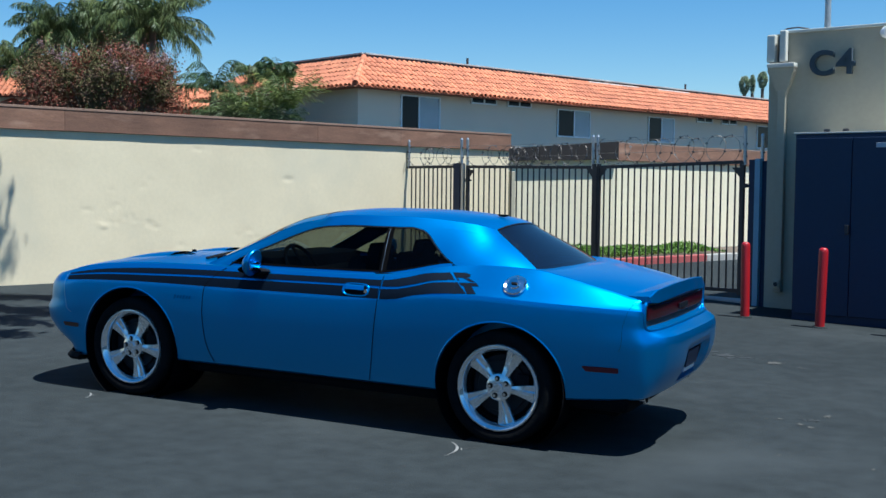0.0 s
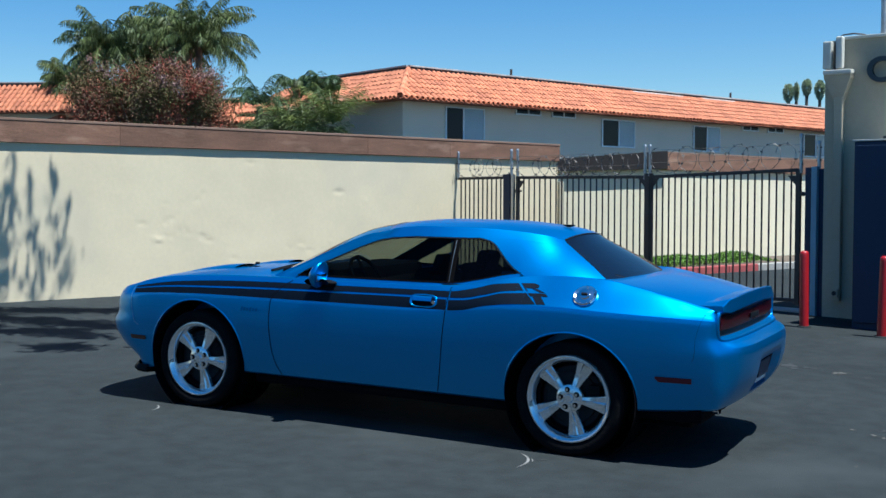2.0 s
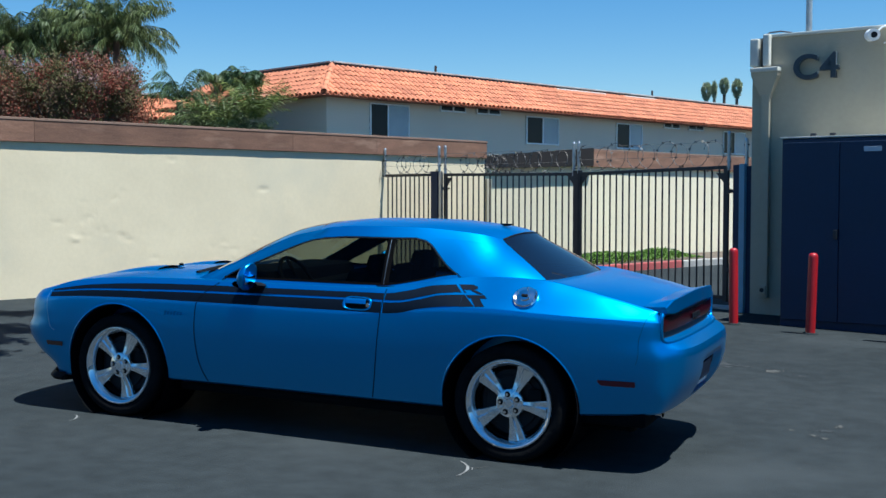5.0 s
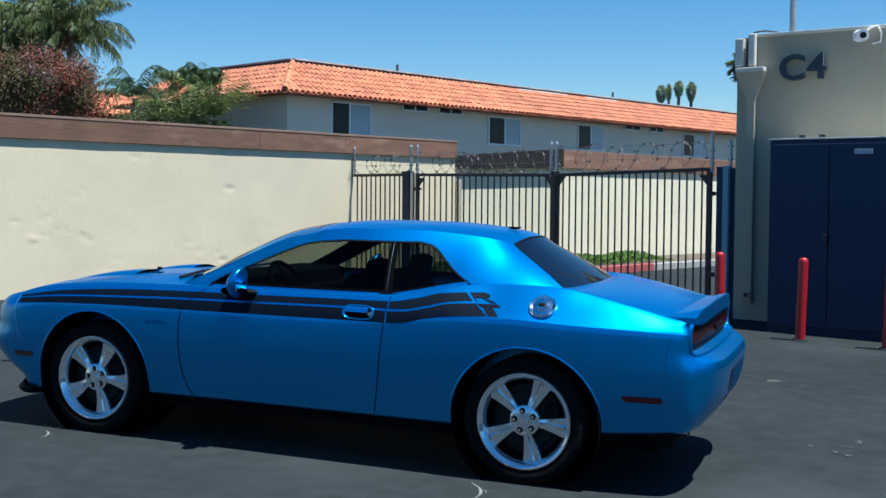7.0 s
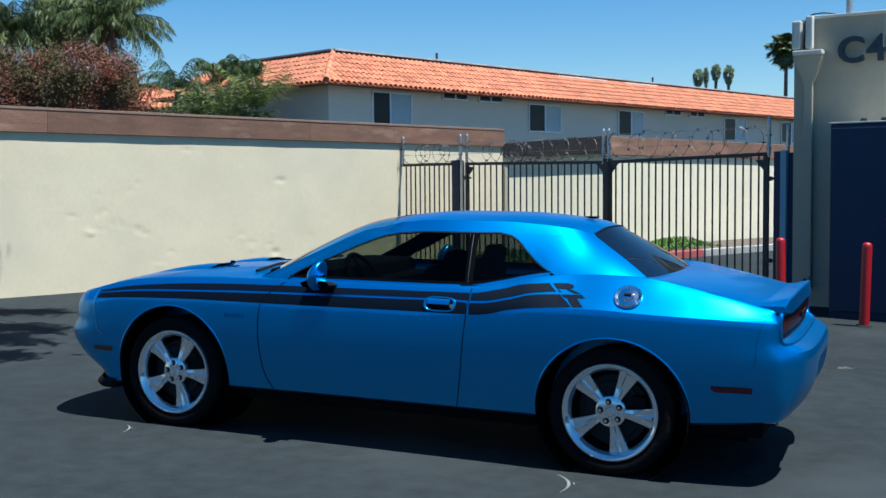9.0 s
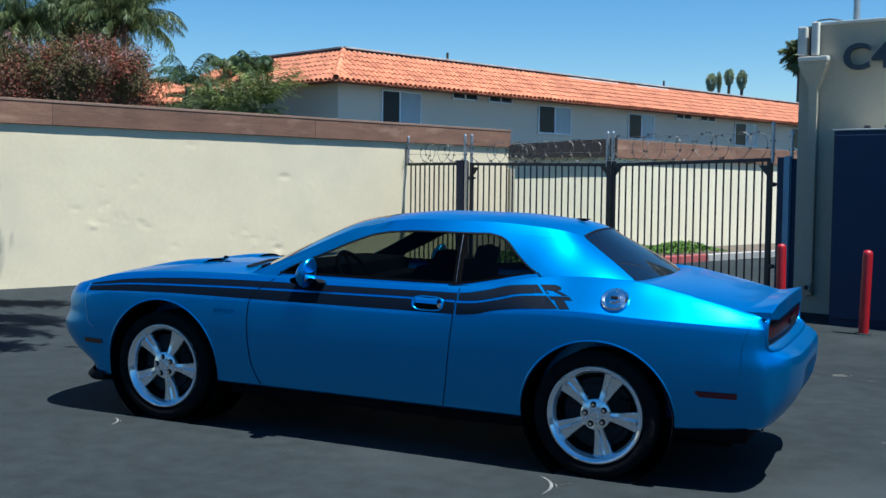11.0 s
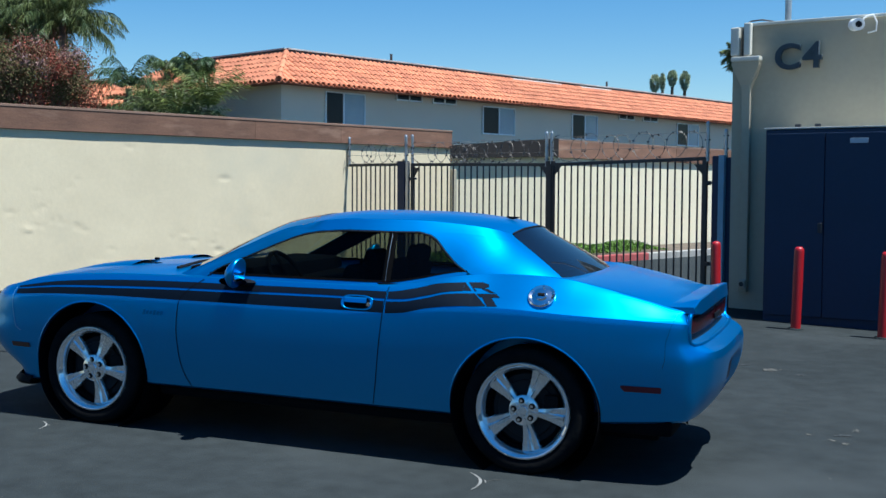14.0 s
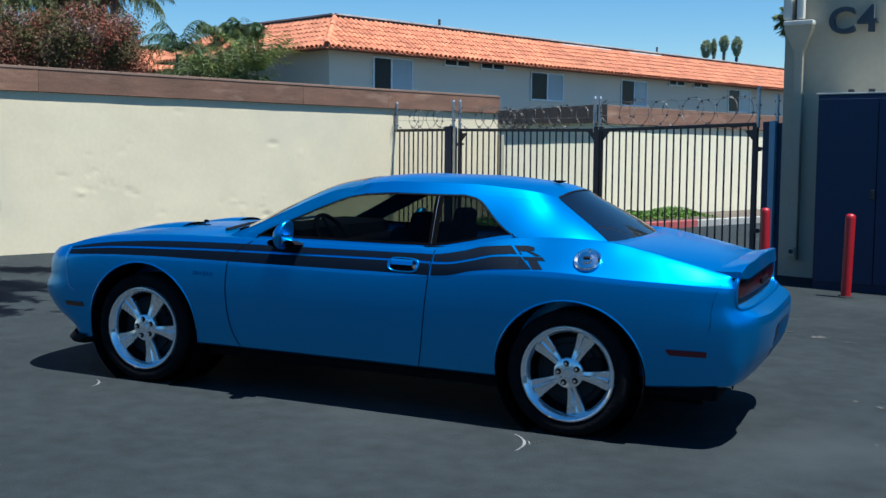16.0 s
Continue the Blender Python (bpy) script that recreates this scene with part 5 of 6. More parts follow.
# ---- wheels ----
def make_wheel(pos, flip, data={}):
    if not data:
        def keep(key, bm, mat, smooth=True, sharp=35):
            me = bpy.data.meshes.new(key)
            bm.to_mesh(me)
            bm.free()
            me.materials.append(mat)
            if smooth:
                me.polygons.foreach_set("use_smooth", [True] * len(me.polygons))
                me.set_sharp_from_angle(angle=radians(sharp))
            data[key] = me
        bm = bmesh.new()
        lathe(bm, [(0.262, 0.11), (0.240, 0.10), (0.226, 0.03), (0.224, -0.045), (0.226, -0.058)], 64)
        lathe(bm, [(0.0, -0.02), (0.20, -0.018), (0.224, 0.0)], 40)
        keep("wheel", bm, BARREL)
        bm = bmesh.new()
        lathe(bm, [(0.233, -0.070), (0.236, -0.080), (0.240, -0.090), (0.246, -0.102), (0.254, -0.114), (0.266, -0.1215), (0.274, -0.1205), (0.2775, -0.114), (0.2778, -0.100)], 72)
        keep("rim", bm, POLISH)
        bm = bmesh.new()
        lathe(bm, [(0.277, -0.098), (0.288, -0.116), (0.305, -0.123), (0.325, -0.124), (0.342, -0.119), (0.354, -0.108), (0.361, -0.092), (0.363, -0.06), (0.3635, 0.0), (0.363, 0.06), (0.361, 0.092), (0.35, 0.112), (0.32, 0.124), (0.29, 0.116), (0.27, 0.10)], 72)
        keep("tyre", bm, RUBBER)
        bm = bmesh.new()
        for k in range(72):
            a = 2 * math.pi * k / 72
            box(bm, (0.010, 0.07, 0.012), Matrix.Rotation(-a, 4, "Y") @ Matrix.Translation((0.3530, -0.068, 0)) @ Matrix.Rotation(radians(25), 4, "X"))
        keep("tread", bm, RUBBER, False)
        bm = bmesh.new()
        rows = []
        for f in np.linspace(0, 1, 9):
            r = 0.045 + (0.234 - 0.045) * f
            hw = 0.019 + 0.039 * f ** 1.25
            y = -0.088 + 0.012 * math.sin(math.pi * f) + 0.012 * f
            rows.append([(r, y + 0.030, -hw * 1.02), (r, y + 0.004, -hw), (r, y, -hw * 0.92), (r, y - 0.006 * (1 - f), -hw * 0.30), (r, y - 0.014 + 0.006 * f, -hw * 0.12), (r, y - 0.014 + 0.006 * f, hw * 0.12), (r, y - 0.006 * (1 - f), hw * 0.30),
                         (r, y, hw * 0.92), (r, y + 0.004, hw), (r, y + 0.030, hw * 1.02)])
        sheet(bm, rows)
        bmesh.ops.recalc_face_normals(bm, faces=bm.faces)
        keep("spoke", bm, SATIN, True, 22)
        bm = bmesh.new()
        lathe(bm, [(0.0, -0.104), (0.024, -0.103), (0.029, -0.098), (0.031, -0.094), (0.080, -0.092), (0.087, -0.087), (0.089, -0.06)], 48)
        keep("hub", bm, SATIN)
        bm = bmesh.new()
        rod(bm, (0.058, -0.084, 0), (0.058, -0.0945, 0), 0.0175, 14)
        keep("lug_pocket", bm, TRIM, False)
        bm = bmesh.new()
        rod(bm, (0.058, -0.085, 0), (0.058, -0.108, 0), 0.0095, 6)
        keep("lug_nut", bm, CHROME, False)
        bm = bmesh.new()
        lathe(bm, [(0.06, -0.030), (0.165, -0.032), (0.168, -0.026), (0.166, -0.010)], 48)
        keep("brake_disc", bm, BARREL)
        bm = bmesh.new()
        box(bm, (0.09, 0.06, 0.15), Matrix.Translation((0.15, -0.035, 0.02)), 0.02)
        keep("brake_caliper", bm, TRIM)
    m = Matrix.Translation(pos) @ (Matrix.Rotation(math.pi, 4, "Z") if flip else Matrix.Identity(4))

    def add(key, parent, turn=0.0, name=None):
        ob = new(name or key, data[key])
        ob.parent = parent
        ob.matrix_basis = Matrix.Rotation(radians(-turn), 4, "Y")
        return ob
    wheel = new("wheel", data["wheel"])
    wheel.parent, wheel.matrix_basis = car, m
    tagged(wheel, "five-spoke polished alloy wheel")
    for key in ("rim", "tyre", "tread", "hub", "brake_disc", "brake_caliper"):
        add(key, wheel)
    for k in range(5):
        add("spoke", wheel, -6 + 72 * k)
        add("lug_pocket", wheel, 30 + 72 * k)
        add("lug_nut", wheel, 30 + 72 * k)


for x in (-WB, WB):
    make_wheel((x + 0.035, -0.803, 0.362), False)
    make_wheel((x + 0.035, 0.803, 0.362), True)

# ---- houses beyond the walls ----
def tile_mesh(length=0.47, r0=0.108, r1=0.096):
    verts, faces = [], []
    for k in range(6):
        a = math.pi * k / 5
        verts += [(r0 * math.cos(a), -length / 2, r0 * math.sin(a) * 1.15), (r1 * math.cos(a), length / 2, r1 * math.sin(a) * 1.1)]
    for k in range(5):
        faces.append((2 * k, 2 * k + 1, 2 * k + 3, 2 * k + 2))
    return np.array(verts), faces


TV, TF = tile_mesh()
TILE_DATA = bpy.data.meshes.new("tile")
TILE_DATA.from_pydata([tuple(v) for v in TV], [], TF)
TILE_DATA.materials.append(TILE)
TILE_DATA.polygons.foreach_set("use_smooth", [True] * 5)


def tiled_slope(roof, start, along, inward, length, run, rise, skew0, skew1, singles, seed):
    """Rows of barrel tiles on a sloping band above an eave; the nearest ones are single pieces, the rest one mesh."""
    g = random.Random(seed)
    along, inward = Vector(along).normalized(), Vector(inward).normalized()
    up = (inward * run + Vector((0, 0, rise))).normalized()
    nrm = along.cross(up)
    if nrm.z < 0:
        nrm = -nrm
    slope = math.hypot(run, rise)
    rows = round(slope / 0.40)
    right = up.cross(nrm)
    rest_v, rest_f, made = [], [], 0
    places = []
    cols = int(length / 0.245)
    for c in range(cols):
        u = (c + 0.5) * length / cols
        for r in range(rows):
            f = (r + 0.5) / rows
            if u < skew0 * f - 0.05 or u > length - skew1 * f + 0.05:
                continue
            places.append((u, r, f))
    for u, r, f in places:
        p = Vector(start) + along * (u + g.uniform(-0.012, 0.012)) + up * (slope * f + g.uniform(-0.015, 0.015) - 0.07) + nrm * (0.035 + g.uniform(-0.006, 0.006))
        tilt = Matrix.Rotation(radians(-2.2 + g.uniform(-1, 1)), 4, "X") @ Matrix.Rotation(radians(g.uniform(-2.5, 2.5)), 4, "Z")
        m = Matrix.Translation(p) @ Matrix((right, up, nrm)).transposed().to_4x4() @ tilt
        if made < singles:
            ob = new("tile", TILE_DATA)
            ob.parent, ob.matrix_basis = roof, m
            made += 1
        else:
            k = len(rest_v)
            rest_v += [m @ Vector(v) for v in TV]
            rest_f += [tuple(k + j for j in fc) for fc in TF]
    if rest_v:
        tagged(arrays("tile_field", rest_v, rest_f, TILE, roof), kind="stuff")


def ridge_caps(roof, p, q, n, seed):
    g = random.Random(seed)
    p, q = Vector(p), Vector(q)
    d = (q - p).normalized()
    side = d.cross(Vector((0, 0, 1))).normalized()
    nrm = side.cross(d)
    for k in range(n):
        c = p + (q - p) * (k + 0.5) / n + nrm * (0.05 + g.uniform(-0.008, 0.008))
        ob = new("hip_tile", TILE_DATA)
        ob.parent = roof
        ob.matrix_basis = Matrix.Translation(c) @ Matrix((side, d, nrm)).transposed().to_4x4() @ Matrix.Diagonal((1.15, (q - p).length / n / 0.43, 1.15, 1))


def skirt_house(name, corner, along, length, depth_way, depth, z_eave, z_top, run, label, singles, seed, over=0.5):
    """A flat-roofed house with a tiled skirt: its front runs along from the corner, its flank runs depth_way."""
    ob = thing(name, label, "house", "houses beyond the wall")
    c, a, dw = Vector((*corner, 0)), Vector((*along, 0)).normalized(), Vector((*depth_way, 0)).normalized()
    bm = bmesh.new()
    base = [c, c + a * length, c + a * length + dw * depth, c + dw * depth]
    lo = [bm.verts.new((p.x, p.y, gz(p.x) - 0.3)) for p in base]
    hi = [bm.verts.new((p.x, p.y, z_eave + 0.15)) for p in base]
    for k in range(4):
        bm.faces.new((lo[k], lo[(k + 1) % 4], hi[(k + 1) % 4], hi[k]))
    bmesh.ops.recalc_face_normals(bm, faces=bm.faces)
    part("wall", bm, HOUSE_STUCCO, ob)
    def eave(o):
        return [c - a * o - dw * o, c + a * (length + o) - dw * o, c + a * (length + o) + dw * (depth + o), c - a * o + dw * (depth + o)]
    # hidden lip added past the eave so its shade falls lower on the wall
    e, shade_lip = eave(over), eave(over + 0.09)
    t = [c + a * run - dw * -run, c + a * (length - run) + dw * run, c + a * (length - run) + dw * (depth - run), c + a * run + dw * (depth - run)]
    bm = bmesh.new()
    E = [bm.verts.new((p.x, p.y, z_eave)) for p in e]
    T = [bm.verts.new((p.x, p.y, z_top)) for p in t]
    S = [bm.verts.new((p.x, p.y, z_eave - 0.05)) for p in shade_lip]
    for k in range(4):
        bm.faces.new((E[k], E[(k + 1) % 4], T[(k + 1) % 4], T[k]))
        bm.faces.new((S[k], S[(k + 1) % 4], E[(k + 1) % 4], E[k]))
    bm.faces.new(S)
    bm.faces.new(T)
    bmesh.ops.recalc_face_normals(bm, faces=bm.faces)
    roof = part("roof", bm, TILE_BED, ob, "orange clay barrel tile roof skirt")
    r_ = run + over
    tiled_slope(roof, (e[0].x, e[0].y, z_eave), a, dw, length + 2 * over, r_, z_top - z_eave, r_, r_, singles, seed)
    tiled_slope(roof, (e[0].x, e[0].y, z_eave), dw, a, depth + 2 * over, r_, z_top - z_eave, r_, r_, 0, seed + 1)
    ridge_caps(roof, (e[0].x, e[0].y, z_eave), (t[0].x, t[0].y, z_top), 6, seed + 2)
    ridge_caps(roof, (e[1].x, e[1].y, z_eave), (t[1].x, t[1].y, z_top), 6, seed + 3)
    for p, q, w in ((t[0], t[1], a), (t[0], t[3], dw)):
        m = (p + q) / 2
        part("roof_kerb", boxed(((q - p).length, 0.16, 0.22), frame2((m.x, m.y, z_top + 0.055), w), 0.01), ROOF_EDGE, ob)
        part("flashing", boxed(((q - p).length, 0.22, 0.06), frame2((m.x, m.y, z_top + 0.19), w), 0.006), FLASHING, ob)
    return ob, c, a, dw


HC = (-15.81, 27.925)
house, hc, ha, hd = skirt_house("apartment_house", HC, (0.374, 0.927), 46.0, (-0.927, 0.374), 10.0, 5.20, 6.42, 1.4,
                                "pale grey two-storey apartment house with an orange tiled skirt roof", 290, 21)
for s, z, w in ((16.0, 6.46, 3.6), (20.6, 6.46, 2.6)):
    p = hc + ha * s + hd * 1.36
    part("roof_patch", boxed((w, 0.3, 0.06), frame2((p.x, p.y, z + 0.0), ha), 0.02), ROOF_PAPER, house)
for s in (7.25, 22.5):
    p = hc + ha * s + hd * 1.9
    bm = bmesh.new()
    rod(bm, (p.x, p.y, 6.3), (p.x, p.y, 6.98), 0.05, 10)
    part("vent_pipe", bm, ROOF_EDGE, house)


def house_window(parent, s0, s1, z0, z1, first, second, mullion=0.5):
    hn = -hd
    def at(s, z, out):
        p = hc + ha * s + hn * out
        return frame2((p.x, p.y, z), ha)
    w, h = s1 - s0, z1 - z0
    win = part("window", boxed((w, 0.04, h), at((s0 + s1) / 2, (z0 + z1) / 2, 0.0), 0.0), GAP_FAR, parent, "sliding window with white frame")
    for sa, sb, mat in ((s0 + 0.05, s0 + w * mullion - 0.02, first), (s0 + w * mullion + 0.02, s1 - 0.05, second)):
        part("pane", boxed((sb - sa, 0.02, h - 0.1), at((sa + sb) / 2, (z0 + z1) / 2, 0.022)), mat, win)
    for sa, sb, za, zb in ((s0, s1, z1 - 0.05, z1), (s0, s1, z0, z0 + 0.06), (s0, s0 + 0.05, z0 + 0.06, z1 - 0.05), (s1 - 0.05, s1, z0 + 0.06, z1 - 0.05),
                           (s0 + w * mullion - 0.03, s0 + w * mullion + 0.03, z0 + 0.06, z1 - 0.05)):
        part("frame", boxed((sb - sa, 0.07, zb - za), at((sa + sb) / 2, (za + zb) / 2, 0.03)), WHITE, win)


GAP_FAR = shade("dark_opening", (0.012, 0.012, 0.014), None, 2.0, 0.6)
house_window(house, 2.0, 3.96, 3.55, 5.06, PANE_DARK, PANE_BLIND, 0.45)
for a_, b_ in ((5.60, 7.03), (7.64, 9.05), (20.71, 22.08), (22.82, 24.21)):
    house_window(house, a_, b_, 4.93, 5.20, PANE_DARK, PANE_DARK)
for a_, b_ in ((10.67, 12.80), (16.93, 18.94), (26.05, 28.25), (32.0, 34.2)):
    house_window(house, a_, b_, 3.84, 5.02, PANE_DARK, PANE_BLIND, 0.5)

skirt_house("apartment_house", (-33.7, 30.9), (-0.92, -0.39), 16.0, (-0.39, 0.92), 9.0, 5.55, 6.85, 1.4, "house with an orange tiled skirt roof behind a flowering bush", 0, 41)
skirt_house("apartment_house", (-26.6, 34.0), (-0.92, -0.39), 9.0, (-0.39, 0.92), 8.0, 5.02, 6.05, 1.2, "low house with an orange tiled roof behind a flowering bush", 0, 51)


# ---- plants ----
def frond(v, f, base, az, el, length, droop, width, g, leaflet=0.55, pairs=46, hang=0.5, loose=0.22):
    """A feather leaf: a bowed midrib with drooping leaflets on both sides."""
    pts = []
    p, e = np.array(base, float), el
    for k in range(pairs + 1):
        pts.append(p.copy())
        d = np.array([math.cos(az) * math.cos(e), math.sin(az) * math.cos(e), math.sin(e)])
        p = p + d * length / pairs
        e -= droop / pairs * (0.4 + 1.2 * k / pairs)
    side = np.array([-math.sin(az), math.cos(az), 0])
    for k in range(2, pairs + 1):
        s = k / pairs
        d = pts[k] - pts[k - 1]
        d /= np.linalg.norm(d)
        ll = leaflet * (math.sin(math.pi * (0.12 + 0.80 * s)) ** 0.7) * g.uniform(0.75, 1.15)
        for sg in (-1, 1):
            w = side * sg * (1 - hang * g.uniform(0.5, 1.2)) + d * 0.45 + np.array([0, 0, -hang * g.uniform(0.6, 1.3)])
            w = w / np.linalg.norm(w) + g.normal(size=3) * loose
            w /= np.linalg.norm(w)
            b = pts[k]
            c = b + w * ll * 0.55
            t = b + w * ll + np.array([0, 0, -0.22 * ll * hang])
            k0 = len(v)
            q = d * width
            v += [b - q * 0.5, b + q * 0.5, c + q * 0.6, t, c - q * 0.6]
            f.append((k0, k0 + 1, k0 + 2, k0 + 3, k0 + 4))
    for k in range(pairs):
        k0 = len(v)
        q = side * 0.018 * (1.3 - k / pairs)
        v += [pts[k] - q, pts[k] + q, pts[k + 1] + q, pts[k + 1] - q]
        f.append((k0, k0 + 1, k0 + 2, k0 + 3))


def feather_palm(name, x, y, z, n, length, seed, mat, label, low=-0.5, leaflet=0.60, width=0.036, droop=1.7, trunk_r=0.16, hang=0.8, pairs=46, loose=0.22):
    g = np.random.default_rng(seed)
    ob = thing(name, label, "palm", "palms beyond the wall", at=Matrix.Translation((x, y, gz(x))))
    zc = z - gz(x)
    bm = bmesh.new()
    rings = []
    for k in range(9):
        t = k / 8
        rr_ = trunk_r * (1.25 - 0.45 * t)
        rings.append([(0.12 * math.sin(t * 2 + seed) + rr_ * math.cos(a), 0.10 * math.sin(t * 1.7) + rr_ * math.sin(a), -0.2 + (zc + 0.1) * t) for a in np.linspace(0, 2 * math.pi, 11)])
    sheet(bm, rings)
    part("trunk", bm, TRUNK, ob, smooth=True)
    v, f = [], []
    for k in range(n):
        az = 2 * math.pi * (k * 0.381966 + g.uniform(-0.03, 0.03))
        u = (k + 0.5) / n
        el = 1.35 - (1.35 - low) * u + g.uniform(-0.15, 0.15)
        frond(v, f, (0.12 * math.sin(2 + seed), 0.1 * math.sin(1.7), zc), az, el, length * g.uniform(0.8, 1.1), droop * g.uniform(0.75, 1.25), width, g, leaflet, pairs, hang, loose)
    arrays("crown", v, f, mat, ob)
    return ob


QUEEN = dict(width=0.024, pairs=72, loose=0.26, leaflet=0.56, hang=0.80)
feather_palm("queen_palm", -31.6, 29.8, 8.15, 48, 2.40, 3, PALM, "tall feather palm with drooping dark fronds", droop=1.4, **QUEEN)
feather_palm("queen_palm", -29.6, 31.4, 8.75, 48, 2.35, 4, PALM, "tall feather palm with drooping dark fronds", droop=1.4, **QUEEN)
feather_palm("queen_palm", -27.3, 30.5, 8.35, 52, 2.75, 6, PALM, "broad feather palm with long drooping fronds", low=-0.3, droop=1.3, **QUEEN)
feather_palm("queen_palm", -27.9, 30.8, 8.40, 12, 1.35, 8, PALM_YOUNG, "yellow-green young feather palm", low=0.5, **QUEEN)
feather_palm("queen_palm", -35.6, 31.6, 7.15, 32, 1.70, 9, PALM, "shorter feather palm behind the tiled house", droop=1.4, **QUEEN)
feather_palm("queen_palm", -30.6, 32.2, 8.35, 46, 2.3, 10, PALM, "tall feather palm with drooping dark fronds", droop=1.4, **QUEEN)
ARCH_LEAF = dict(leaflet=0.46, hang=0.62, width=0.024, pairs=40, loose=0.07)
SPIKY = dict(leaflet=0.47, hang=0.45, width=0.015, pairs=24, loose=0.10)
feather_palm("garden_palm", -22.75, 28.6, 5.35, 14, 2.5, 12, PALM_DARK, "dark feather palm beside the flowering bush", low=0.55, droop=2.9, **ARCH_LEAF)
feather_palm("garden_palm", -20.4, 29.6, 5.95, 26, 1.05, 14, PALM_DARK, "dark feather palm near the house corner", low=0.45, droop=1.9, **ARCH_LEAF)
feather_palm("garden_palm", -22.3, 30.6, 6.2, 9, 1.05, 23, PALM, "small palm head above the roofs", low=0.7, droop=2.9, **ARCH_LEAF)
feather_palm("garden_palm", -18.8, 26.2, 3.85, 30, 2.30, 15, PALM_YOUNG, "bright green bushy palm in front of the house", low=0.65, droop=1.2, **SPIKY)
feather_palm("garden_palm", -19.8, 26.3, 3.85, 26, 1.95, 16, PALM, "green bushy palm in front of the house", low=0.6, droop=1.2, **SPIKY)
feather_palm("garden_palm", -17.6, 26.0, 4.25, 26, 1.95, 17, PALM_YOUNG, "upright spiky garden palm in front of the house", low=1.0, droop=1.0, **SPIKY)
feather_palm("garden_palm", -17.9, 25.8, 3.45, 24, 1.40, 20, PALM, "green garden palm in front of the house", low=0.65, droop=1.2, **SPIKY)
feather_palm("garden_palm", -20.8, 26.4, 3.6, 22, 1.45, 18, PALM, "low bushy palm behind the wall", low=0.45, droop=1.8, **SPIKY)
feather_palm("garden_palm", -22.0, 26.6, 3.45, 22, 1.15, 19, PALM_YOUNG, "low bushy palm behind the wall", low=0.45, droop=1.8, **SPIKY)
feather_palm("fan_palm", -6.75, 87.1, 12.5, 34, 1.6, 31, PALM, "tall fan palm far beyond the houses", low=-1.2, leaflet=0.8, width=0.10, droop=1.0, hang=0.35)


def shaved_palm(x, y, z, r, h, seed):
    ob = thing("shaved_palm", "far tall palm trimmed to a dark tuft", "palm", "trimmed palms on the skyline", at=Matrix.Translation((x, y, 0)))
    bm = bmesh.new()
    rod(bm, (0, 0, -0.2), (0, 0, z - h / 2), 0.28, 8, 0.20)
    part("trunk", bm, TRUNK, ob)
    g = np.random.default_rng(seed)
    u = g.normal(size=(900, 3))
    u /= np.linalg.norm(u, axis=1)[:, None]
    P = u * np.array([r, r, h / 2]) * g.uniform(0.7, 1.0, (900, 1)) + np.array([0, 0, z])
    P[:, :2] *= (0.62 + 0.38 * np.clip((P[:, 2:3] - z + h / 2) / h * 1.6, 0, 1))
    leaf_cloud("crown", P, 0.21, PALM_DRY, ob, seed=seed)


for x, y, z, r, h, s in ((-24.0, 146.4, 15.75, 0.66, 2.5, 1), (-23.0, 146.6, 15.9, 0.27, 2.4, 2), (-21.8, 147.2, 16.45, 0.60, 2.2, 3), (-20.2, 147.6, 16.1, 0.68, 2.6, 4)):
    shaved_palm(x, y, z, r, h, s)

# flowering bush: clumps whose colour runs in patches, with loose shoots above
bush = thing("flowering_bush", "large bush of red bracts and green leaves behind the wall", "bush", at=Matrix.Translation((-25.6, 25.9, gz(-25.6))))
g = np.random.default_rng(77)
n = 150
u = g.normal(size=(n, 3))
u /= np.linalg.norm(u, axis=1)[:, None]
C = np.sign(u) * np.abs(u) ** 0.62 * (g.uniform(0.45, 1.0, (n, 1)) ** 0.45) * np.array([3.3, 1.8, 2.45]) + np.array([0.1, 0, 3.95])
C = C[C[:, 2] > 2.2]
C[:, 2] += 0.22 * np.sin(C[:, 0] * 2.1 + 0.5)
tone = np.array([noise.noise(Vector(c) * 0.75 + Vector((7, 3, 1))) for c in C]) + g.normal(size=len(C)) * 0.13


def around(centres, m, spread):
    return np.repeat(centres, m, 0) + g.normal(size=(len(centres) * m, 3)) * spread


leaf_cloud("foliage", around(C[tone < 0.02], 900, 0.28), 0.047, BUSH_GREEN, bush, seed=5)
leaf_cloud("dry_foliage", around(C[tone > -0.22], 720, 0.31), 0.042, BUSH_BROWN, bush, seed=6)
leaf_cloud("flower", around(C[tone > 0.0], 480, 0.25), 0.046, BUSH_RED, bush, seed=7)
tips = []
bm = bmesh.new()
for k in range(70):
    c = C[g.integers(len(C))]
    if c[2] < 4.6:
        continue
    way = Vector((c[0] * 0.25 + g.normal() * 0.35, c[1] * 0.2 + g.normal() * 0.3, 1.0)).normalized()
    run = g.uniform(0.6, 1.25)
    chain_ = [Vector(c) + way * run * t + Vector((0, 0, -0.28 * run * t * t)) for t in np.linspace(0, 1, 6)]
    sweep(bm, chain_, 0.010, 4)
    for p in chain_[2:]:
        tips += [tuple(p + Vector(g.normal(size=3) * 0.07)) for _ in range(16)]
tagged(part("shoot", bm, TRUNK, bush), kind="stuff")
leaf_cloud("faded_flower", np.array(tips), 0.052, BUSH_PALE, bush, seed=9)
bm = bmesh.new()
for c in C[::4]:
    mid = Vector((c[0] * 0.35, c[1] * 0.35, c[2] * 0.55))
    rod(bm, (0, 0, -0.2), mid, 0.07, 6, 0.04)
    rod(bm, mid, tuple(c), 0.04, 5, 0.012)
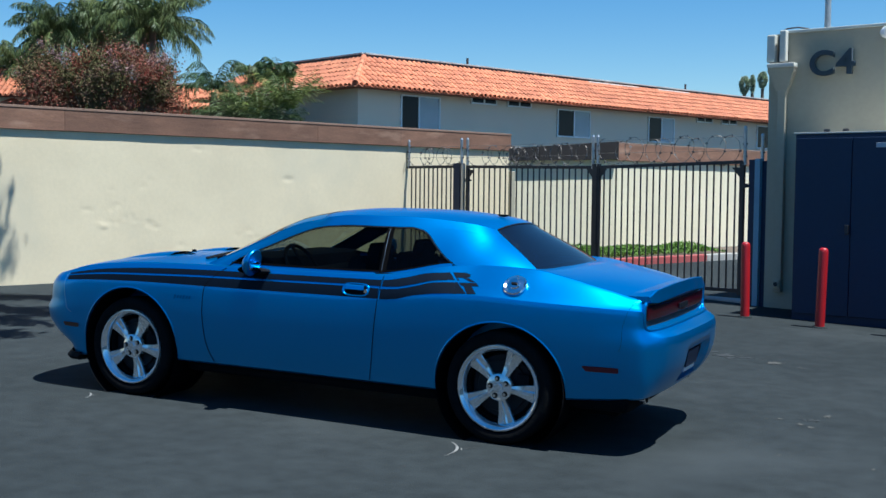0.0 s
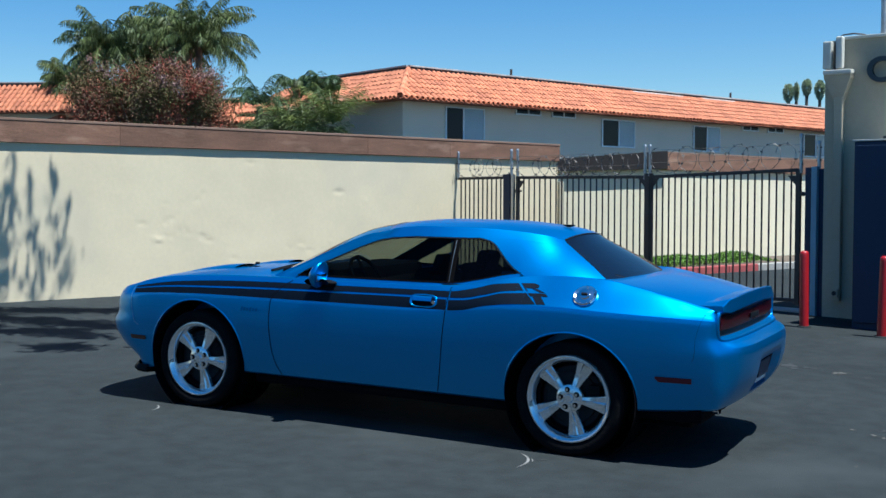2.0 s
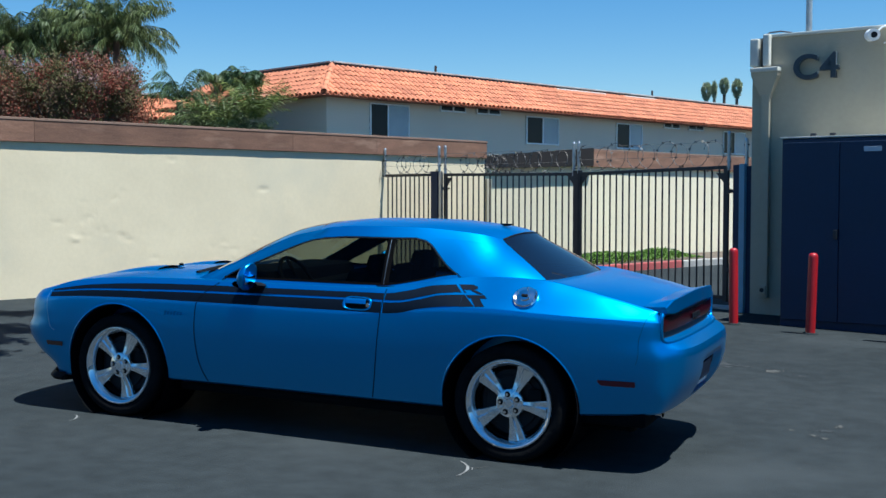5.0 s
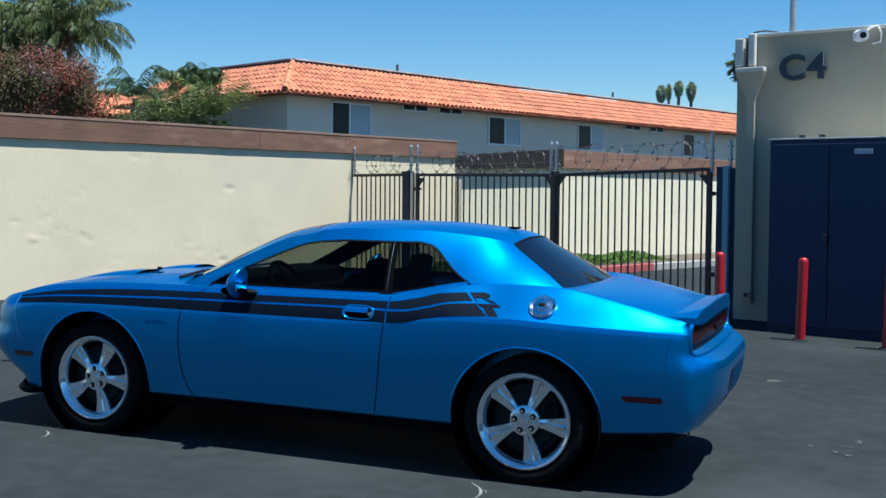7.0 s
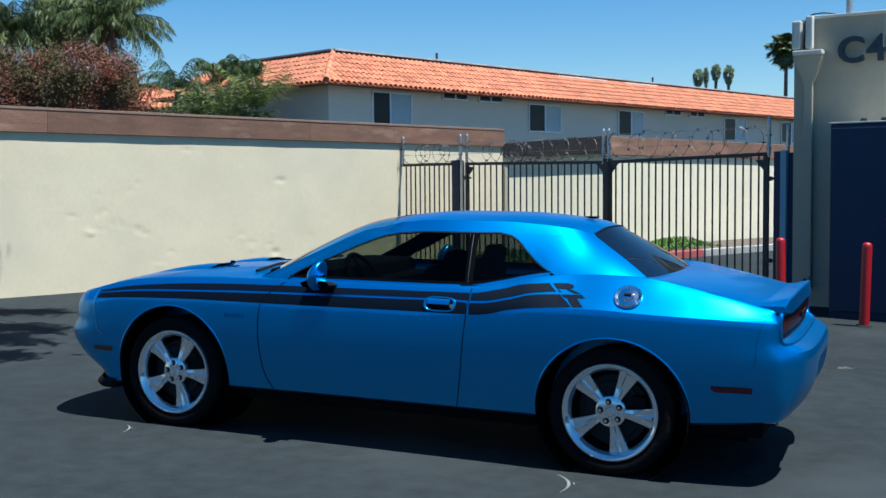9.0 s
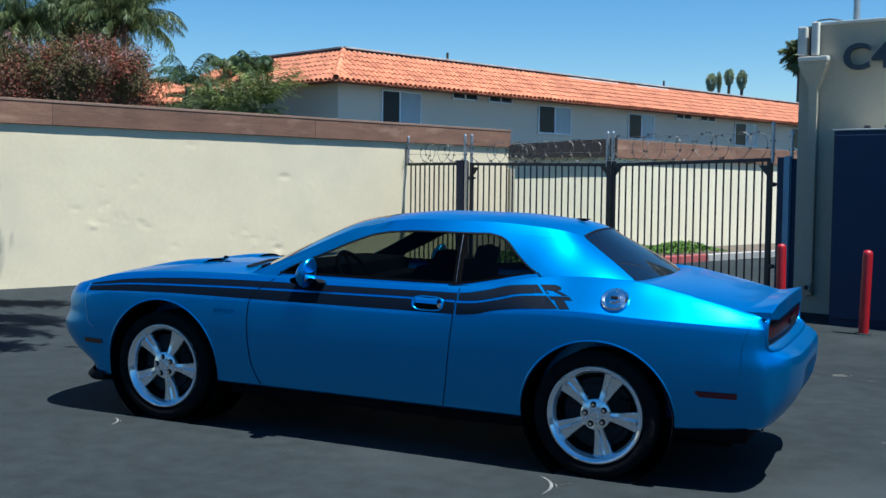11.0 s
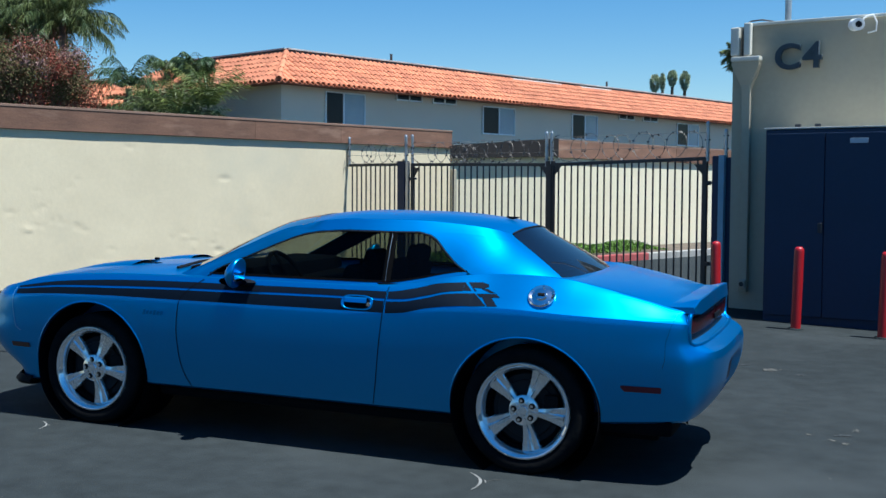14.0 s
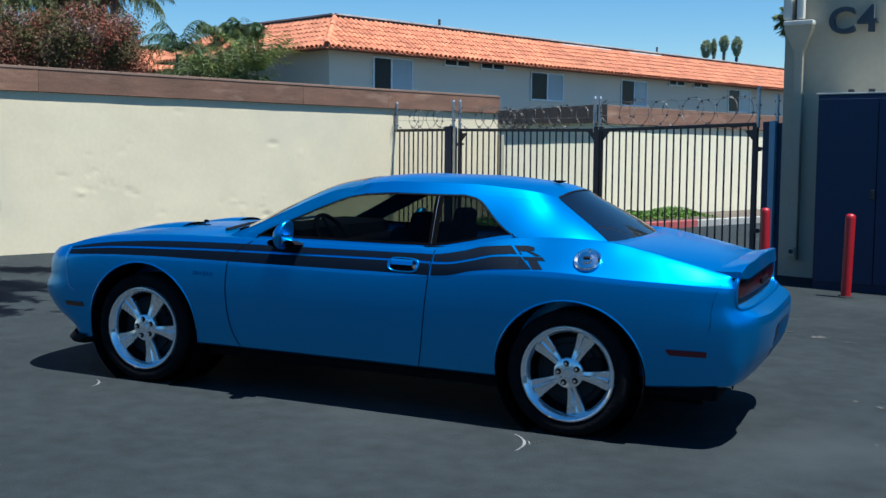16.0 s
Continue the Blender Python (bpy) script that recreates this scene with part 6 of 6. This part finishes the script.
part("stem", bm, TRUNK, bush)

# tree standing in the yard beside the view, whose crown shades the wall's end
tree = thing("yard_tree", "leafy tree overhanging the yard and the wall", "tree", at=Matrix.Translation((-9.2, -1.2, gz(-9.2))))
g = np.random.default_rng(91)
spots = []
for (ax, ay), (bx, by), m, wid in (((-8.6, 3.0), (-6.5, 3.95), 11, 0.16), ((-8.0, 2.4), (-5.6, 2.7), 10, 0.16), ((-7.6, 1.5), (-5.1, 1.8), 9, 0.16), ((-7.4, 0.3), (-4.7, 0.95), 9, 0.14), ((-9.5, 0.0), (-7.6, 2.8), 16, 0.5)):
    for k in range(m):
        t = g.uniform()
        z = g.uniform(5.3, 6.9)
        gx, gy = ax + (bx - ax) * t + g.normal() * wid, ay + (by - ay) * t + g.normal() * wid
        spots.append((gx + 0.34 * z, gy - 0.05 * z, z))
S = np.array(spots)
L0 = S - np.array([-9.2, -1.2, gz(-9.2)])
leaf_cloud("crown", np.repeat(L0, 90, 0) + g.normal(size=(len(L0) * 90, 3)) * np.array([0.17, 0.15, 0.2]), 0.10, BUSH_GREEN, tree, seed=8)
# unseen leaves added above the crown, narrow and pointed, to cast wall streaks
shade_spots = []
for wy, top, low in ((3.75, 2.25, 0.0), (3.95, 1.7, 0.0), (4.09, 2.2, 0.2), (4.36, 1.9, 0.0), (4.50, 0.9, 0.0), (4.66, 2.0, 1.0), (4.72, 1.0, 0.1), (4.88, 1.7, 0.2)):
    wx = -6.7 + (wy - 9.6) * 0.4034
    for k in range(int(24 * (top - low))):
        f = g.uniform()
        h = low + (top - low) * f
        z = 7.4 + h * 0.55 + g.normal() * 0.06
        wide = 0.085 * (1 - f) ** 0.6 + 0.016
        shade_spots.append((wx + 0.34 * (z - h) + g.normal() * 0.01, wy - 0.05 * (z - h) + g.normal() * wide, z))
leaf_cloud("spray", np.array(shade_spots) - np.array([-9.2, -1.2, gz(-9.2)]), 0.07, BUSH_GREEN, tree, seed=12)
bm = bmesh.new()
sweep(bm, [(0, 0, -0.2), (0.05, 0.05, 1.5), (0.25, 0.3, 3.0), (0.6, 0.7, 4.3)], 0.17, 10)
part("trunk", bm, TRUNK, tree, smooth=True)
hubs = [(2.2, 2.6, 5.6), (3.6, 3.6, 5.8), (1.2, 3.6, 5.4), (3.2, 1.8, 6.0), (2.0, 5.0, 5.5), (0.8, 1.8, 5.8)]
for hx, hy, hz in hubs:
    bm = bmesh.new()
    sweep(bm, [(0.6, 0.7, 4.2), ((0.6 + hx) / 2, (0.7 + hy) / 2 - 0.1, (4.2 + hz) / 2 + 0.2), (hx, hy, hz)], 0.05, 7)
    part("limb", bm, TRUNK, tree, smooth=True)
for q in L0[::2]:
    h_ = min(hubs, key=lambda c: (c[0] - q[0]) ** 2 + (c[1] - q[1]) ** 2 + (c[2] - q[2]) ** 2)
    bm = bmesh.new()
    rod(bm, h_, tuple(q), 0.016, 5, 0.006)
    part("branch", bm, TRUNK, tree)
